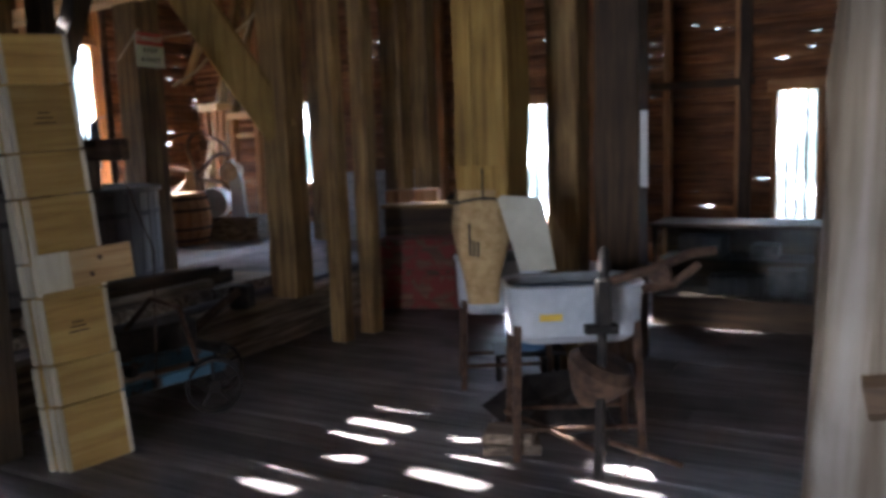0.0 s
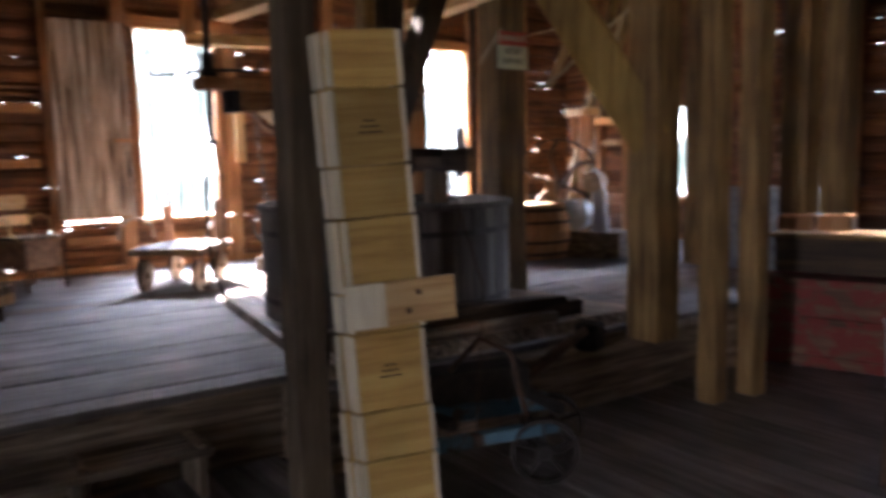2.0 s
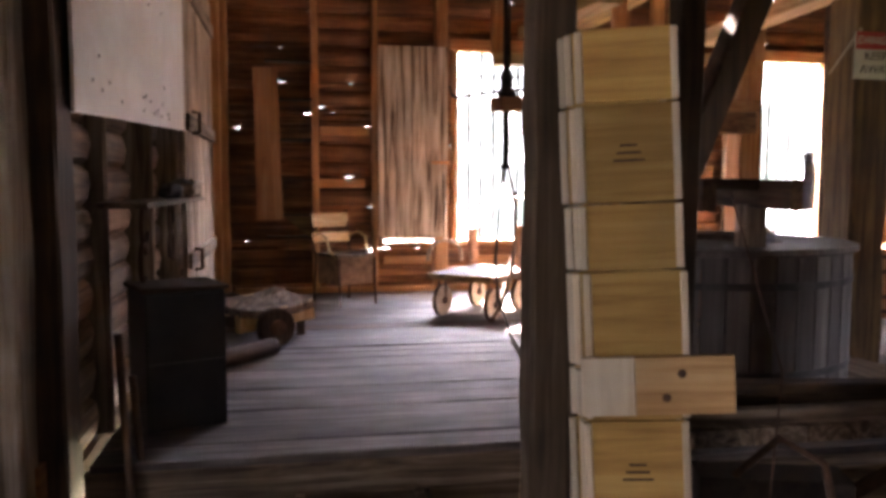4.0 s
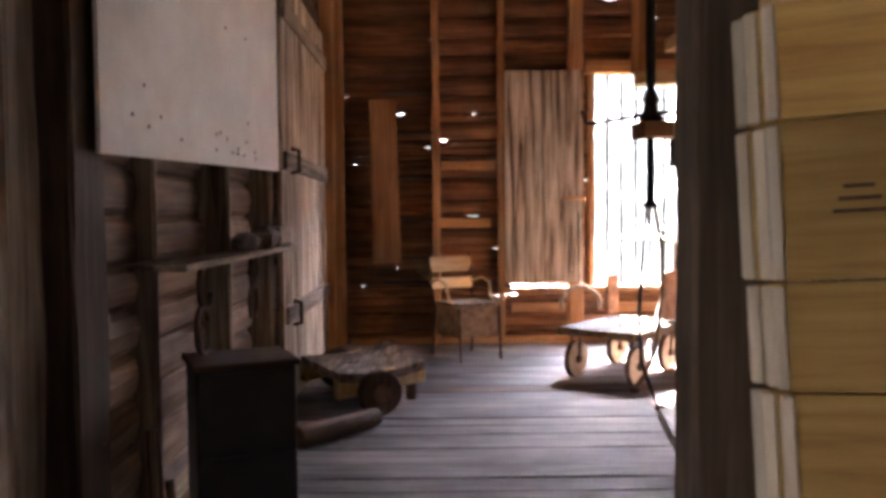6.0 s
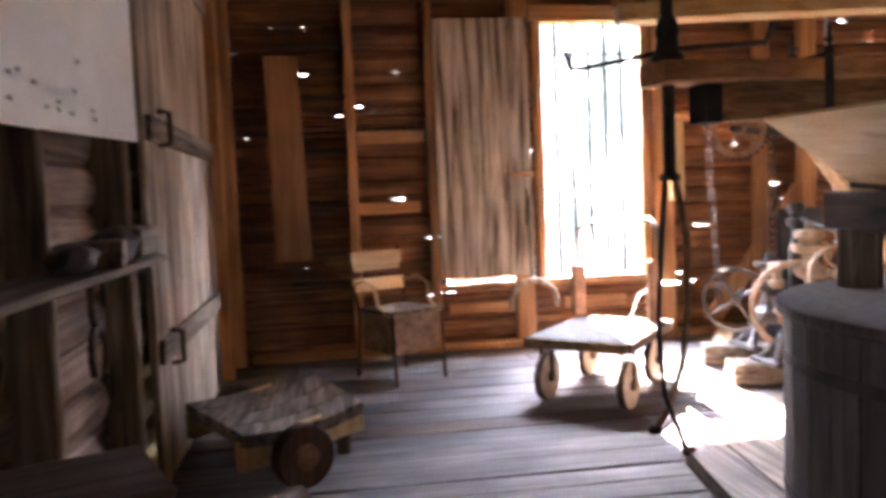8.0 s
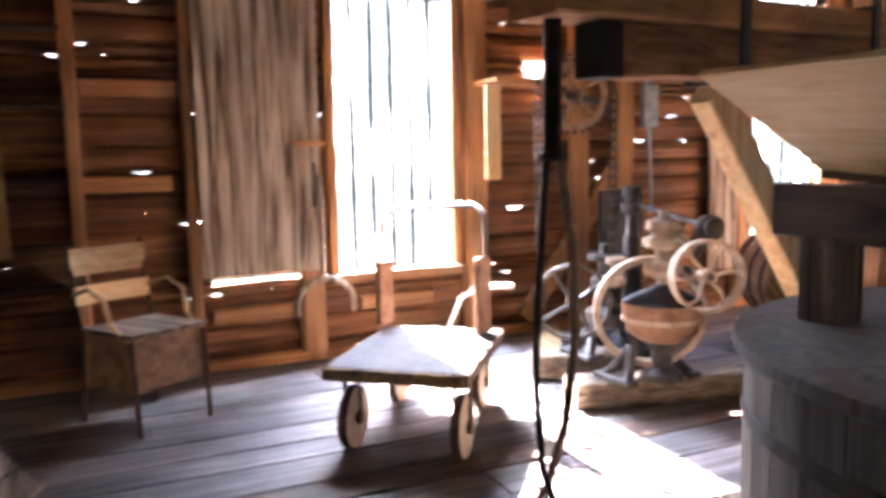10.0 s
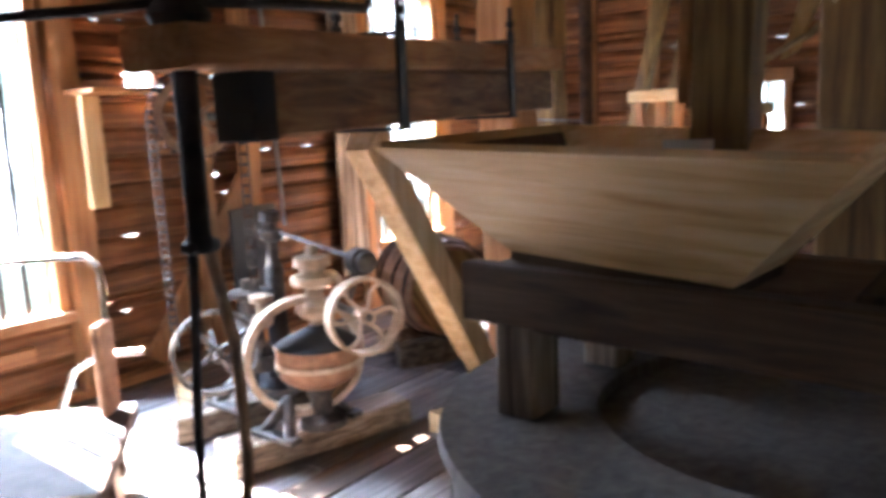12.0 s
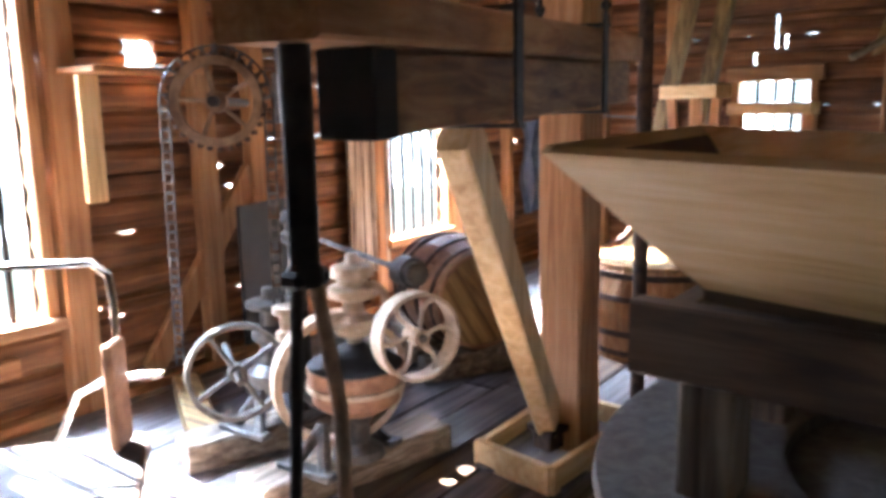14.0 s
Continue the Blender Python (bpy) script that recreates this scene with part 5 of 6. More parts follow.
# ---- lower room: wash tubs ----
def tub(label, x, y, rot, w, d, z0, z1, stripe):
    root = thing("wash_tub", label, "wash tub", "wash tubs")
    root.matrix_world = pose(x, y, 0, 0, 0, rot)
    bm = bmesh.new()
    outer, inner = [], []
    n = 6

    def loop(hw, hd, r, z):
        pts = []
        for cx, cy, a0 in ((hw - r, hd - r, 0), (-hw + r, hd - r, 90), (-hw + r, -hd + r, 180), (hw - r, -hd + r, 270)):
            for k in range(n + 1):
                a = radians(a0 + 90 * k / n)
                pts.append(bm.verts.new((cx + r * math.cos(a), cy + r * math.sin(a), z)))
        return pts
    rings = [loop(w / 2 - 0.06, d / 2 - 0.05, 0.08, z0), loop(w / 2 - 0.01, d / 2 - 0.01, 0.1, z0 + 0.04), loop(w / 2, d / 2, 0.1, z1 - 0.03), loop(w / 2 + 0.012, d / 2 + 0.012, 0.11, z1 - 0.01), loop(w / 2, d / 2, 0.1, z1),
             loop(w / 2 - 0.02, d / 2 - 0.02, 0.09, z1 - 0.012), loop(w / 2 - 0.05, d / 2 - 0.05, 0.08, z0 + 0.05)]
    for a, b in zip(rings, rings[1:]):
        for i in range(len(a)):
            bm.faces.new((a[i], a[(i + 1) % len(a)], b[(i + 1) % len(a)], b[i]))
    bm.faces.new(rings[0])
    bm.faces.new(rings[-1])
    part("basin", bm, "enamel", root, smooth=True)
    bm = bmesh.new()
    box(bm, (0, 0, z1 - 0.05), (w - 0.06, d - 0.06, 0.012), None, 0)
    part("lining", bm, "blue_tub", root, "blue-grey inside of the tub")
    for sx in (-1, 1):
        for sy in (-1, 1):
            bm = bmesh.new()
            timber(bm, (sx * (w / 2 - 0.02), sy * (d / 2 - 0.02), 0.0), (sx * (w / 2 - 0.04), sy * (d / 2 - 0.04), z0 + 0.09), 0.035, 0.035, 0.003)
            part("leg", bm, "rust", root)
    for sy in (-1, 1):
        bm = bmesh.new()
        tube(bm, [(-w / 2 + 0.03, sy * (d / 2 - 0.03), 0.14), (w / 2 - 0.03, sy * (d / 2 - 0.03), 0.14)], 0.012)
        part("stretcher", bm, "rust", root)
    if stripe:
        bm = bmesh.new()
        box(bm, (-w * 0.2, -d / 2 - 0.002, z0 + 0.13), (0.1, 0.004, 0.03), None, 0)
        part("label", bm, "yellow", root, "yellow paper label")
    return root


tub("chipped white enamel wash tub on rusty legs, its lid raised", -0.90, 3.60, 30, 0.61, 0.36, 0.53, 0.80, True)
tub("white enamel wash tub on thin legs beside the post", -1.62, 4.42, 30, 0.55, 0.34, 0.44, 0.77, False)
bm = bmesh.new()
prism(bm, [(-1.17, 3.645, 0.815), (-1.02, 3.73, 0.815), (-1.075, 3.72, 1.14), (-1.10, 3.705, 1.165), (-1.245, 3.625, 1.18), (-1.265, 3.61, 1.165)], (-0.008, 0.014, 0.0))
tagged(link("tub_lid", bm, "lid_cream"), "cream painted tub lid standing open against the post", "lid")
ws = thing("foot_blocks", "two stacked pale boards under the tub's leg", "boards")
for i, (dz, a) in enumerate(((0.03, 8), (0.085, -6))):
    bm = bmesh.new()
    box(bm, (-1.14, 3.42, dz), (0.27 - 0.04 * i, 0.16, 0.05), rz(20 + a), 0.006)
    part("block", bm, "grey_wood_x", ws)
vs = thing("wringer_stand", "rusty iron stand with a clamp, crank gear and brackets", "iron stand")
bm = bmesh.new()
timber(bm, (-0.68, 3.30, 0.0), (-0.64, 3.27, 0.92), 0.036, 0.036, 0.005)
part("post", bm, "iron", vs)
bm = bmesh.new()
lathe(bm, (-0.64, 3.27, 0.90), [(0.03, 0), (0.03, 0.03), (0.02, 0.05), (0.022, 0.08), (0.01, 0.10)], 12)
part("cap", bm, "iron", vs, smooth=True)
bm = bmesh.new()
box(bm, (-0.65, 3.26, 0.66), (0.14, 0.05, 0.04), rz(30), 0.006)
box(bm, (-0.645, 3.27, 0.77), (0.065, 0.065, 0.2), rz(30), 0.01)
part("clamp", bm, "iron", vs)
bm = bmesh.new()
tube(bm, [(-0.64, 3.27, 0.85), (-0.47, 3.36, 0.90), (-0.33, 3.44, 0.96), (-0.24, 3.48, 0.97)], 0.02)
lathe(bm, (-0.44, 3.38, 0.88), [(0.045, -0.02), (0.045, 0.02)], 18, "y")
tube(bm, [(-0.5, 3.34, 0.82), (-0.40, 3.42, 0.83), (-0.30, 3.45, 0.92)], 0.018)
part("crank", bm, "rust", vs)
bm = bmesh.new()
lathe(bm, (-0.74, 3.36, 0.34), [(0.03, -0.05), (0.08, 0.0), (0.14, 0.10), (0.15, 0.14), (0.12, 0.18)], 18, Matrix.Rotation(radians(25), 3, "Y"))
part("funnel", bm, "rust", vs, "rusty cone-shaped casting", smooth=True)
bm = bmesh.new()
tube(bm, [(-1.2, 3.5, 0.16), (-0.66, 3.32, 0.10)], 0.014)
tube(bm, [(-0.64, 3.32, 0.16), (-0.38, 3.52, 0.02)], 0.014)
part("stay", bm, "rust", vs)
bm = bmesh.new()
solid(bm, [(-1.55, 3.95, 0.0), (-1.2, 3.62, 0.0), (-0.75, 3.85, 0.0), (-1.0, 4.1, 0.0), (-1.3, 3.95, 0.2), (-1.12, 3.78, 0.14), (-0.9, 3.9, 0.24), (-1.0, 4.0, 0.26)])
tagged(link("plough_share", bm, "iron"), "dark iron ploughshare lying under the tubs", "ploughshare")
bm = bmesh.new()
lathe(bm, (-1.5, 4.5, 0.2), [(0.1, 0), (0.13, 0.01), (0.14, 0.16), (0.145, 0.17), (0.125, 0.165), (0.115, 0.02)], 24)
bk = link("bucket", bm, "blue_tub", smooth=True)
tagged(bk, "small blue pail on a rack under the far tub", "bucket")
bm = bmesh.new()
box(bm, (-1.5, 4.5, 0.19), (0.42, 0.3, 0.02), rz(30), 0.004)
for sx in (-1, 1):
    for sy in (-1, 1):
        box(bm, (-1.5 + sx * 0.15, 4.5 + sy * 0.1, 0.09), (0.03, 0.03, 0.18), None, 0.003)
tagged(link("low_rack", bm, "iron"), "low dark rack under the far tub", "rack")

# sack on the post
sk = thing("feed_sack", "tan printed feed sack tied under the bagging spout", "sack")
fwd, rgt = Vector((-0.503, 0.864, 0)), Vector((0.864, 0.503, 0))
SC = Vector((-1.455, 3.815, 0.93))
bm = bmesh.new()
levels = []
for k in range(23):
    t = k / 22
    z = 0.61 + 0.59 * t
    hw = (0.082 + 0.062 * min(1, t * 1.5)) * (1.0 - 0.06 * math.sin(t * 9)) * (1 - 0.10 * max(0, t - 0.85) / 0.15)
    hd = (0.05 + 0.11 * min(1, t * 1.8)) * (1 - 0.08 * max(0, t - 0.85) / 0.15)
    rg = []
    for i in range(28):
        a = 2 * math.pi * i / 28
        ca, sa = math.cos(a), math.sin(a)
        e = 0.62
        px = math.copysign(abs(ca) ** e, ca) * hw
        py = math.copysign(abs(sa) ** e, sa) * hd
        w = 1 + 0.07 * noise.noise(Vector((ca * 2, sa * 2, z * 6)))
        rg.append(bm.verts.new(Vector((SC.x, SC.y, z)) + rgt * (px * w) + fwd * (py * w)))
    levels.append(rg)
for r0, r1 in zip(levels, levels[1:]):
    for i in range(28):
        bm.faces.new((r0[i], r0[(i + 1) % 28], r1[(i + 1) % 28], r1[i]))
bm.faces.new(levels[0])
bm.faces.new(levels[-1])
part("bag", bm, "sacking", sk, smooth=True)
bm = bmesh.new()
tube(bm, [SC + rgt * (0.168 * math.cos(radians(a))) + fwd * (0.165 * math.sin(radians(a))) + Vector((0, 0, 0.22 + 0.012 * math.sin(radians(a * 3)))) for a in range(0, 361, 15)], 0.007)
tube(bm, [SC + Vector((0, 0, 0.22)) - fwd * 0.17, SC + Vector((0, 0, 0.38)) - fwd * 0.15], 0.005)
part("cord", bm, "ink", sk)
for k in range(3):
    bm = bmesh.new()
    box(bm, SC + rgt * (-0.07 + 0.02 * k) + Vector((0, 0, 0.03 - 0.02 * k)) - fwd * 0.158, (0.012, 0.003, 0.16 - 0.03 * k), rz(30), 0)
    part("print_mark", bm, "ink", sk)
bm = bmesh.new()
box(bm, Vector((-0.985, 5.12, 1.36)), (0.115, 0.006, 0.47), rz(-14), 0)
tagged(link("notice", bm, "paper"), "blank white sheet fixed to the side of the dark post", "notice")

# ---- glass show case ----
gcs = thing("show_case", "low dark-framed glass show case with pale things inside", "show case")
gx0, gx1, gy0, gy1 = -1.18, -0.02, 6.22, 6.72
for nm, c, s, m in (("base", ((gx0 + gx1) / 2, 6.47, 0.11), (gx1 - gx0, 0.5, 0.22), "dark_wood_x"), ("top", ((gx0 + gx1) / 2, 6.47, 0.765), (gx1 - gx0 + 0.04, 0.54, 0.03), "dark_wood_x"),
                    ("shelf", ((gx0 + gx1) / 2, 6.52, 0.5), (gx1 - gx0 - 0.06, 0.36, 0.012), "deck_grey")):
    bm = bmesh.new()
    box(bm, c, s)
    part(nm, bm, m, gcs)
for x in (gx0 + 0.015, gx1 - 0.015):
    for y in (gy0 + 0.015, gy1 - 0.015):
        bm = bmesh.new()
        box(bm, (x, y, 0.485), (0.03, 0.03, 0.53), None, 0.003)
        part("frame_post", bm, "dark_wood_z", gcs)
bm = bmesh.new()
box(bm, ((gx0 + gx1) / 2, gy0 + 0.01, 0.485), (gx1 - gx0 - 0.06, 0.005, 0.525), None, 0)
g = part("pane", bm, "case_glass", gcs)
bm = bmesh.new()
box(bm, ((gx0 + gx1) / 2, gy1 - 0.01, 0.485), (gx1 - gx0 - 0.06, 0.01, 0.525), None, 0)
part("back_panel", bm, "dark_wood_x", gcs)
for i, (x, z, w, h) in enumerate(((-0.85, 0.509, 0.34, 0.16), (-0.4, 0.509, 0.2, 0.1), (-0.6, 0.223, 0.4, 0.14), (-0.25, 0.223, 0.25, 0.2))):
    bm = bmesh.new()
    box(bm, (x, 6.5, z + h / 2), (w, 0.2, h), rz(4 * i - 6), 0.006)
    tagged(link("display_box", bm, "cast_grey" if i % 2 else "vat_wood"), "pale box displayed in the show case", "box", "show case boxes")
bm = bmesh.new()
timber(bm, (-2.5, 9.18, 1.98), (-0.85, 9.18, 1.98), 0.06, 0.08)
tagged(link("wall_rail", bm, "dark_wood_x"), "dark rail along the far wall", "rail", kind="structure")

# ---- red seed cleaner with its chutes ----
rc = thing("seed_cleaner", "worn red painted wooden seed cleaner under wooden chutes", "machine")
RC = pose(-3.05, 6.35, 0, 0, 0, 18)
rc.matrix_world = RC
for nm, c, s, m in (("lower_box", (0, 0, 0.32), (1.15, 0.6, 0.6), "red_paint"), ("upper_box", (0, 0.05, 0.77), (1.0, 0.5, 0.24), "dark_wood_x"), ("rail", (0, -0.31, 0.60), (1.17, 0.03, 0.05), "red_paint"),
                    ("rail", (0, -0.31, 0.34), (1.17, 0.03, 0.05), "red_paint"), ("rail", (0, -0.31, 0.06), (1.17, 0.03, 0.08), "red_paint"), ("hopper_edge", (0, 0.05, 0.905), (1.06, 0.56, 0.03), "post_wood_x")):
    bm = bmesh.new()
    box(bm, c, s, None, 0.006)
    part(nm, bm, m, rc)
bm = bmesh.new()
lathe(bm, (-0.6, -0.2, 0.42), [(0.03, -0.06), (0.05, -0.04), (0.05, 0.03), (0.03, 0.05)], 14, "x")
part("pulley", bm, "pot_brown", rc, smooth=True)
for x, y, w in ((-3.32, 6.05, 0.19), (-3.12, 6.18, 0.17)):
    bm = bmesh.new()
    timber(bm, (x, y, 1.06), (x - 0.05, y + 0.05, 5.6), w, w * 0.9, 0.006, 0.004, 8)
    tagged(link("elevator_leg", bm, "post_wood_z"), "square wooden elevator chute hanging above the red cleaner", "chute", "elevator legs")
    bm = bmesh.new()
    box(bm, (x, y, 1.0), (w + 0.03, w + 0.03, 0.1), rz(20), 0.006)
    tagged(link("chute_boot", bm, "stud_wood_z"), "short pale boot at a chute's foot", "chute boot", "elevator legs")

# ---- implement and junk at the platform's edge ----
im = thing("seed_drill", "old iron implement with blue painted frame and small spoked wheels", "implement")
for nm, a, b, w, h, m in (("frame_beam", (-3.35, 2.78, 0.27), (-3.15, 3.55, 0.27), 0.07, 0.08, "blue_paint"), ("frame_beam", (-3.02, 2.80, 0.24), (-2.9, 3.4, 0.24), 0.05, 0.06, "blue_paint"),
                          ("cross_beam", (-3.36, 2.82, 0.33), (-2.98, 2.86, 0.33), 0.05, 0.05, "iron"), ("cross_beam", (-3.2, 3.45, 0.33), (-2.86, 3.38, 0.33), 0.05, 0.05, "iron"),
                          ("handle_bar", (-3.3, 3.5, 0.34), (-3.42, 4.1, 0.5), 0.04, 0.05, "rust"), ("hopper_box", (-3.3, 2.9, 0.42), (-3.15, 3.4, 0.42), 0.18, 0.15, "iron")):
    bm = bmesh.new()
    timber(bm, a, b, w, h, 0.006)
    part(nm, bm, m, im)
for c in ((-3.12, 3.56, 0.155), (-2.86, 3.28, 0.155), (-3.36, 2.86, 0.155)):
    pulley("wheel", Vector(c), Vector((0.75, -0.6, 0)).normalized(), 0.155, 0.05, 5, "iron", im, 0.02, 0.035, False)
bm = bmesh.new()
tube(bm, [(-3.2, 3.0, 0.5), (-3.1, 3.1, 0.66), (-3.0, 3.2, 0.6), (-2.95, 3.25, 0.3)], 0.014)
part("lever", bm, "rust", im)
bm = bmesh.new()
box(bm, (-3.5, 4.22, 0.44), (0.14, 0.13, 0.16), rz(20), 0.012)
tagged(link("oil_can", bm, "iron"), "dark metal can on the sill timber", "can")
for i, (a, b, w, h, m) in enumerate((((-3.98, 2.78, 0.53), (-3.9, 4.5, 0.53), 0.12, 0.1, "dark_wood_y"), ((-3.83, 2.85, 0.515), (-3.78, 4.2, 0.515), 0.09, 0.07, "grey_wood_y"),
                                     ((-3.97, 2.95, 0.62), (-3.82, 4.3, 0.60), 0.11, 0.06, "dark_wood_y"))):
    bm = bmesh.new()
    timber(bm, a, b, w, h, 0.008, 0.006, 8)
    tagged(link("loose_timber", bm, m), "old dark timber lying along the raised floor's edge", "timber", "loose timbers")
bm = bmesh.new()
tube(bm, [(-2.95, 2.80, 1.5), (-2.86, 2.94, 0.95), (-2.90, 2.92, 0.25)], 0.003, 6)
tagged(link("wire", bm, "rust"), "thin slack wire hanging behind the box panels", "wire")
for a, b, w, h, m in (((-3.72, 3.02, 0.476), (-3.66, 3.05, 5.0), 0.12, 0.1, "dark_wood_z"), ((-3.9, 3.12, 1.55), (-4.2, 4.0, 3.3), 0.1, 0.14, "dark_wood_z")):
    bm = bmesh.new()
    timber(bm, a, b, w, h, 0.008, 0.004, 8)
    tagged(link("frame_timber", bm, m), "dark upright timber of the millstone frame", "timber", "frame timbers")

# ---- far end of the raised room ----
def barrel(name, label, m4, r, h, staves, mat):
    root = thing(name, label, "barrel")
    root.matrix_world = m4
    for i in range(staves):
        a0, a1 = 2 * math.pi * i / staves + 0.008, 2 * math.pi * (i + 1) / staves - 0.008
        bm = bmesh.new()
        lv = []
        for k in range(5):
            t = k / 4
            rr = r * (0.86 + 0.14 * math.sin(math.pi * t))
            lv.append([bm.verts.new((q * math.cos(a), q * math.sin(a), h * t)) for q, a in ((rr, a0), (rr, a1), (rr - 0.02, a1), (rr - 0.02, a0))])
        for l0, l1 in zip(lv, lv[1:]):
            for j in range(4):
                bm.faces.new((l0[j], l0[(j + 1) % 4], l1[(j + 1) % 4], l1[j]))
        bm.faces.new(lv[0])
        bm.faces.new(lv[-1])
        part("stave", bm, mat, root)
    for t in (0.1, 0.32, 0.68, 0.9):
        rr = r * (0.86 + 0.14 * math.sin(math.pi * t)) + 0.004
        bm = bmesh.new()
        ring(bm, (0, 0, h * t), rr + 0.003, rr - 0.006, 0.035, seg=40)
        part("hoop", bm, "rust", root, smooth=True)
    bm = bmesh.new()
    lathe(bm, (0, 0, h * 0.95), [(r * 0.87, 0), (r * 0.87, 0.02), (0.02, 0.021)], 32)
    part("head", bm, "post_wood_x", root, "brown round barrel head", smooth=True)
    bm = bmesh.new()
    lathe(bm, (0, 0, h * 0.03), [(r * 0.85, 0), (r * 0.85, 0.02), (0.02, 0.021)], 32)
    part("head", bm, mat, root, smooth=True)
    return root


barrel("wooden_tub", "wide hooped wooden tub with a sunlit pale top", pose(-6.82, 6.68, U), 0.46, 0.58, 22, "stud_wood_z")
lyb = Matrix.Translation((-7.97, 5.93, 0.86)) @ rot_to(Vector((0.85, -0.5, 0.0)).normalized()).to_4x4()
barrel("barrel", "brown hooped barrel lying on timber bearers", lyb, 0.32, 0.66, 18, "pot_brown")
for dx in (0.12, 0.43):
    bm = bmesh.new()
    timber(bm, (-7.97 + dx * 1.05 - 0.16, 5.93 - dx * 0.62 - 0.28, U + 0.075), (-7.97 + dx * 1.05 + 0.16, 5.93 - dx * 0.62 + 0.28, U + 0.075), 0.1, 0.15, 0.008)
    tagged(link("bearer", bm, "grey_wood_y"), "grey timber bearer under the lying barrel", "timber", "barrel bearers")
fw2 = thing("flywheel_stand", "large dark spoked belt wheel on a shaft", "wheel")
wcn = Vector((-7.1, 7.35, 1.16))
pulley("rim", wcn, Vector((0.55, -0.83, 0)).normalized(), 0.53, 0.09, 6, "rust", fw2, 0.025, 0.07, True)
bm = bmesh.new()
tube(bm, [wcn - Vector((0.25, -0.38, 0)), wcn + Vector((0.15, -0.22, 0))], 0.03, 10)
part("shaft", bm, "iron", fw2, smooth=True)
for s in (-1, 1):
    bm = bmesh.new()
    o = Vector((0.55, -0.83, 0)).normalized() * 0.22 * s
    prism(bm, [wcn + o + Vector((-0.12, -0.05, -0.758)), wcn + o + Vector((0.12, 0.05, -0.758)), wcn + o + Vector((0.05, 0.02, 0.05)), wcn + o + Vector((-0.05, -0.02, 0.05))], o * 0.25)
    part("stand", bm, "dark_wood_z", fw2)
sp2 = thing("separator", "old belt separator with pale drums, a roller and a wooden frame", "machine")
bx, by = -6.35, 7.25
for c, s, m in (((bx, by, U + 0.14), (0.7, 0.5, 0.28), "grey_wood_x"),):
    bm = bmesh.new()
    box(bm, c, s, rz(20), 0.01)
    part("base", bm, m, sp2)
# drum and side plate take white enamel to paint the sun on them
bm = bmesh.new()
lathe(bm, (bx - 0.22, by - 0.1, 0.84), [(0.05, -0.2), (0.17, -0.19), (0.17, 0.19), (0.05, 0.2)], 26, rot_to((0.5, -0.86, 0)))
part("drum", bm, "enamel", sp2, "drum coloured white for the sunlight on it", smooth=True)
bm = bmesh.new()
lathe(bm, (bx + 0.0, by - 0.05, 1.2), [(0.04, -0.16), (0.11, -0.15), (0.11, 0.15), (0.04, 0.16)], 22, rot_to((0.5, -0.86, 0)))
part("roller", bm, "pulley_tan", sp2, smooth=True)
bm = bmesh.new()
prism(bm, [(bx + 0.1, by - 0.2, U + 0.28), (bx + 0.26, by - 0.12, U + 0.28), (bx + 0.2, by - 0.1, 1.1), (bx + 0.1, by - 0.14, 1.35), (bx + 0.02, by - 0.16, 1.3), (bx + 0.1, by - 0.18, 0.95)], (-0.05, 0.08, 0))
part("side_plate", bm, "enamel", sp2, "curved side plate coloured white for the sunlight on it")
for a, b, w, h in (((-7.12, 7.62, 1.98), (-6.70, 7.52, 1.98), 0.2, 0.09), ((-6.66, 7.6, 1.86), (-6.12, 7.5, 1.86), 0.16, 0.08), ((-7.08, 7.6, 1.935), (-7.04, 7.58, 1.58), 0.06, 0.06), ((-6.74, 7.52, 1.935), (-6.77, 7.53, 1.58), 0.06, 0.06),
                   ((-6.62, 7.58, U), (-6.62, 7.58, 1.82), 0.08, 0.08), ((-6.16, 7.5, U), (-6.16, 7.5, 1.82), 0.08, 0.08), ((-6.9, 7.58, U), (-6.9, 7.58, 1.935), 0.07, 0.07), ((-6.66, 7.6, 1.62), (-6.12, 7.5, 1.62), 0.05, 0.06)):
    bm = bmesh.new()
    timber(bm, a, b, w, h, 0.005)
    part("frame_bar", bm, "pale_wood_x" if abs(a[2] - b[2]) < 0.1 else "stud_wood_z", sp2)
bm = bmesh.new()
tube(bm, [(-6.57, 5.75, U), (-6.57, 5.75, 5.0)], 0.035, 12)
tagged(link("pipe", bm, "rust", smooth=True), "rusty upright iron pipe", "pipe")
bm = bmesh.new()
cols = []
for i in range(13):
    u = i / 12
    wob = 0.03 * math.sin(u * 11) + 0.012 * math.sin(u * 23)
    cols.append([bm.verts.new((-7.50 + 0.19 * u + 0.02 * math.sin(k * 1.3 + u * 4), 6.2 + wob * (0.5 + 0.1 * k) + off, 1.80 - 0.09 * k + 0.05 * u)) for off in (0.0, 0.012) for k in range(7)])
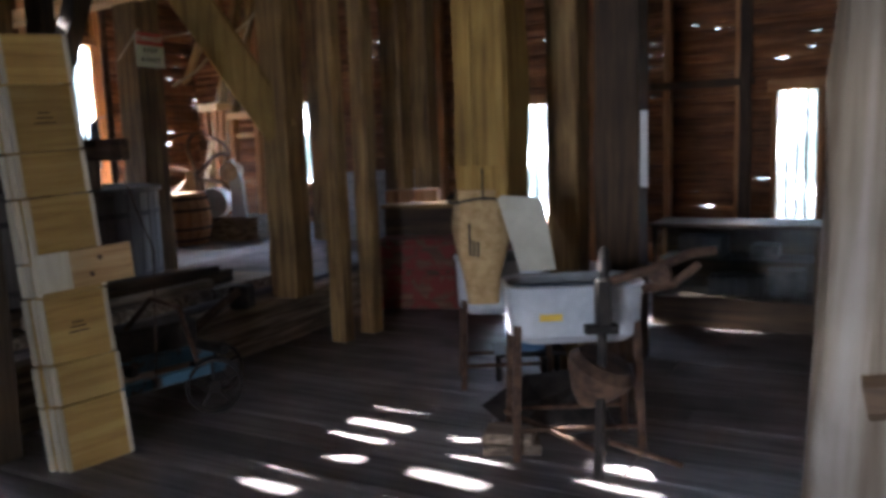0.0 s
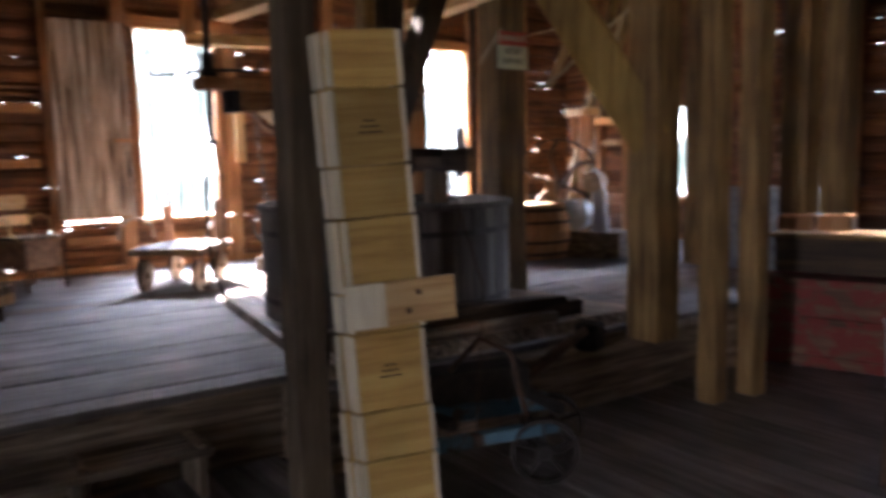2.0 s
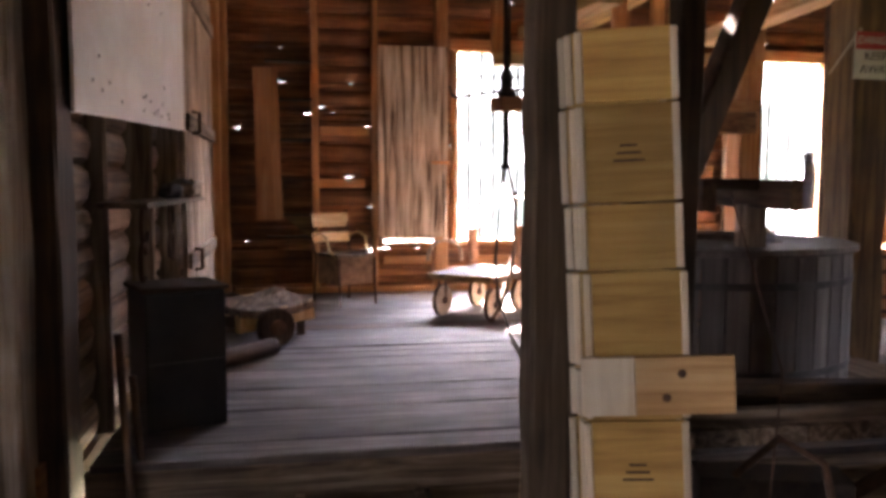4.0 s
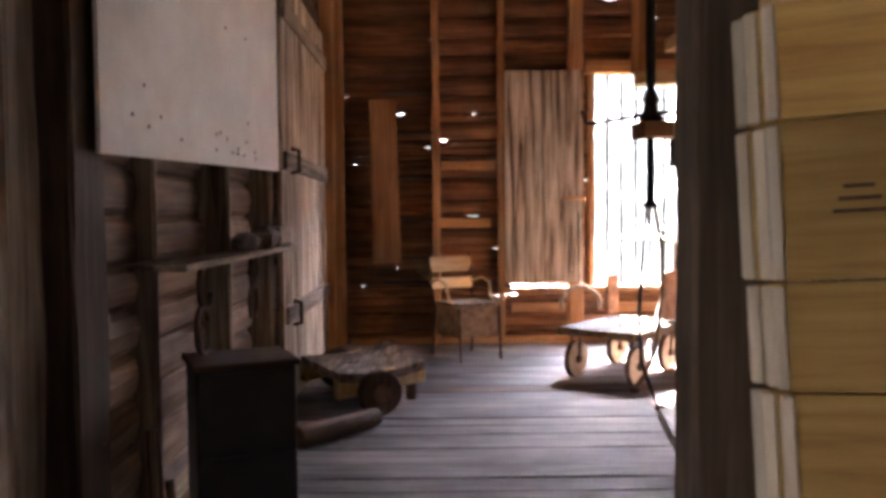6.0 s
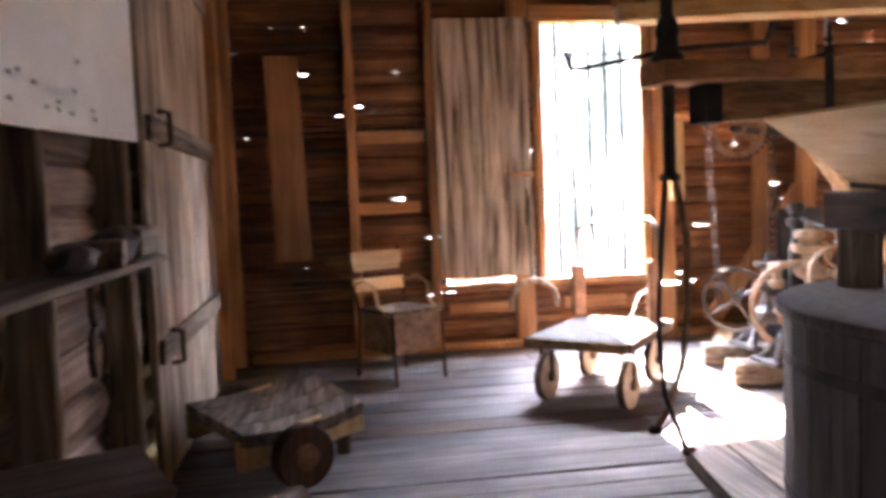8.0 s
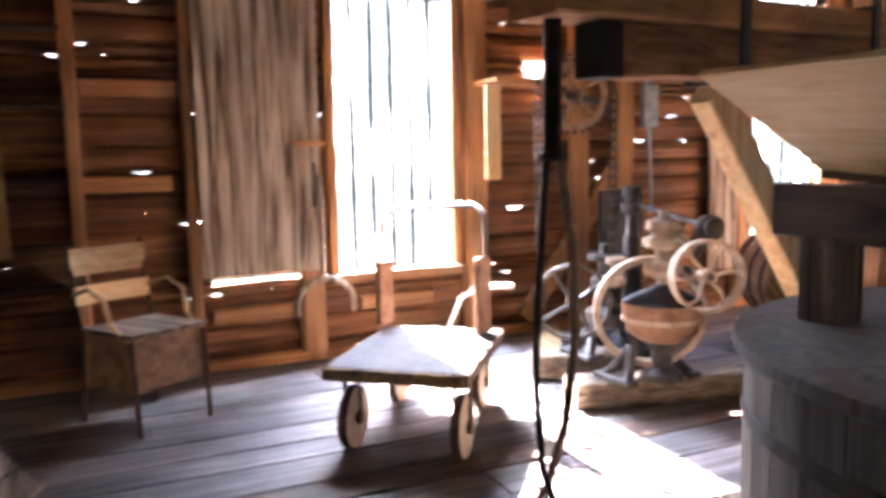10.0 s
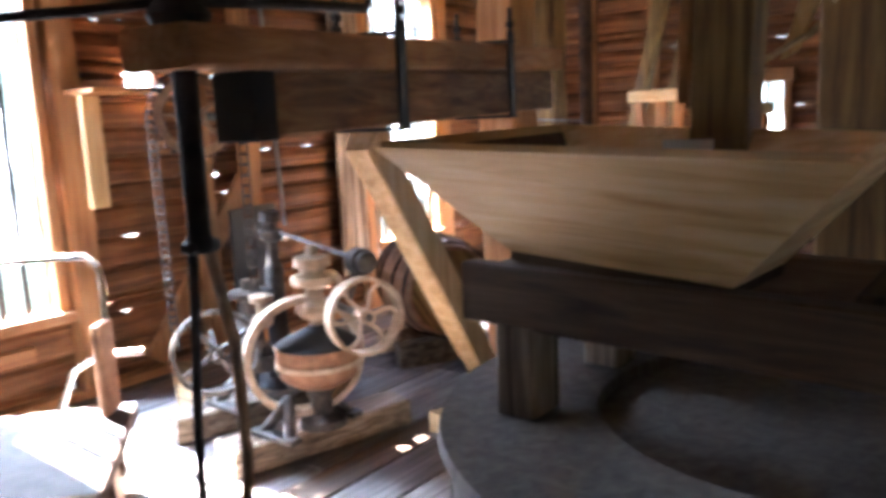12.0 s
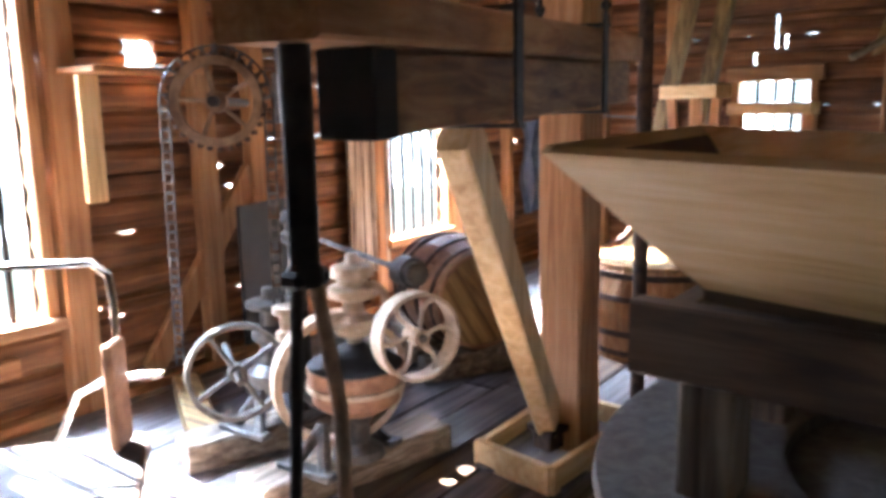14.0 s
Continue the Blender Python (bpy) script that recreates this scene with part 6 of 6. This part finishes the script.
for c0, c1 in zip(cols, cols[1:]):
    for k in range(6):
        bm.faces.new((c0[k], c0[k + 1], c1[k + 1], c1[k]))
        bm.faces.new((c0[k + 7], c1[k + 7], c1[k + 8], c0[k + 8]))
    bm.faces.new((c0[0], c1[0], c1[7], c0[7]))
    bm.faces.new((c0[6], c0[13], c1[13], c1[6]))
for c0 in (cols[0], cols[-1]):
    for k in range(6):
        bm.faces.new((c0[k], c0[k + 7], c0[k + 8], c0[k + 1]))
tube(bm, [(-7.55, 6.2, 1.80), (-7.40, 6.205, 1.82), (-7.28, 6.2, 1.86), (-6.57, 5.78, 1.84)], 0.005, 6)
tagged(link("hanging_cloth", bm, "denim", smooth=True), "faded blue cloth hanging from a cord behind the post", "cloth")
bm = bmesh.new()
prism(bm, [(-5.62, 5.84, 2.09), (-5.56, 5.86, 2.12), (-5.42, 6.0, 2.55), (-5.52, 5.96, 2.5)], (0.01, 0.02, 0))
tagged(link("paddle", bm, "pale_wood_z"), "pale flat wooden paddle hung on a rope", "paddle")
bm = bmesh.new()
tube(bm, [(-5.69, 5.79, 2.08), (-5.5, 5.9, 2.2), (-5.3, 6.05, 2.45), (-5.07, 6.25, 2.69), (-4.9, 6.3, 2.9)], 0.014, 8)
tube(bm, [(-5.07, 6.25, 2.69), (-5.12, 6.2, 2.5), (-5.1, 6.2, 2.36)], 0.012, 8)
tagged(link("rope", bm, "rope", smooth=True), "old pale rope slung between timbers", "rope")
for a, b in (((-7.0, 7.9, 1.6), (-6.75, 8.2, 3.4)), ((-7.35, 8.0, 1.6), (-7.0, 8.2, 3.4))):
    bm = bmesh.new()
    timber(bm, (a[0] - 0.17, a[1] - 0.2, U), b, 0.1, 0.12, 0.006)
    tagged(link("slanted_post", bm, "post_wood_z"), "slanting brown timber near the far wall", "timber", "slanted posts")
bm = bmesh.new()
box(bm, (-4.5, 7.7, 0.78), (0.9, 0.45, 0.76), rz(8), 0.01)
tagged(link("tin_bin", bm, "galvanised"), "low bluish sheet metal bin on the raised floor", "bin")
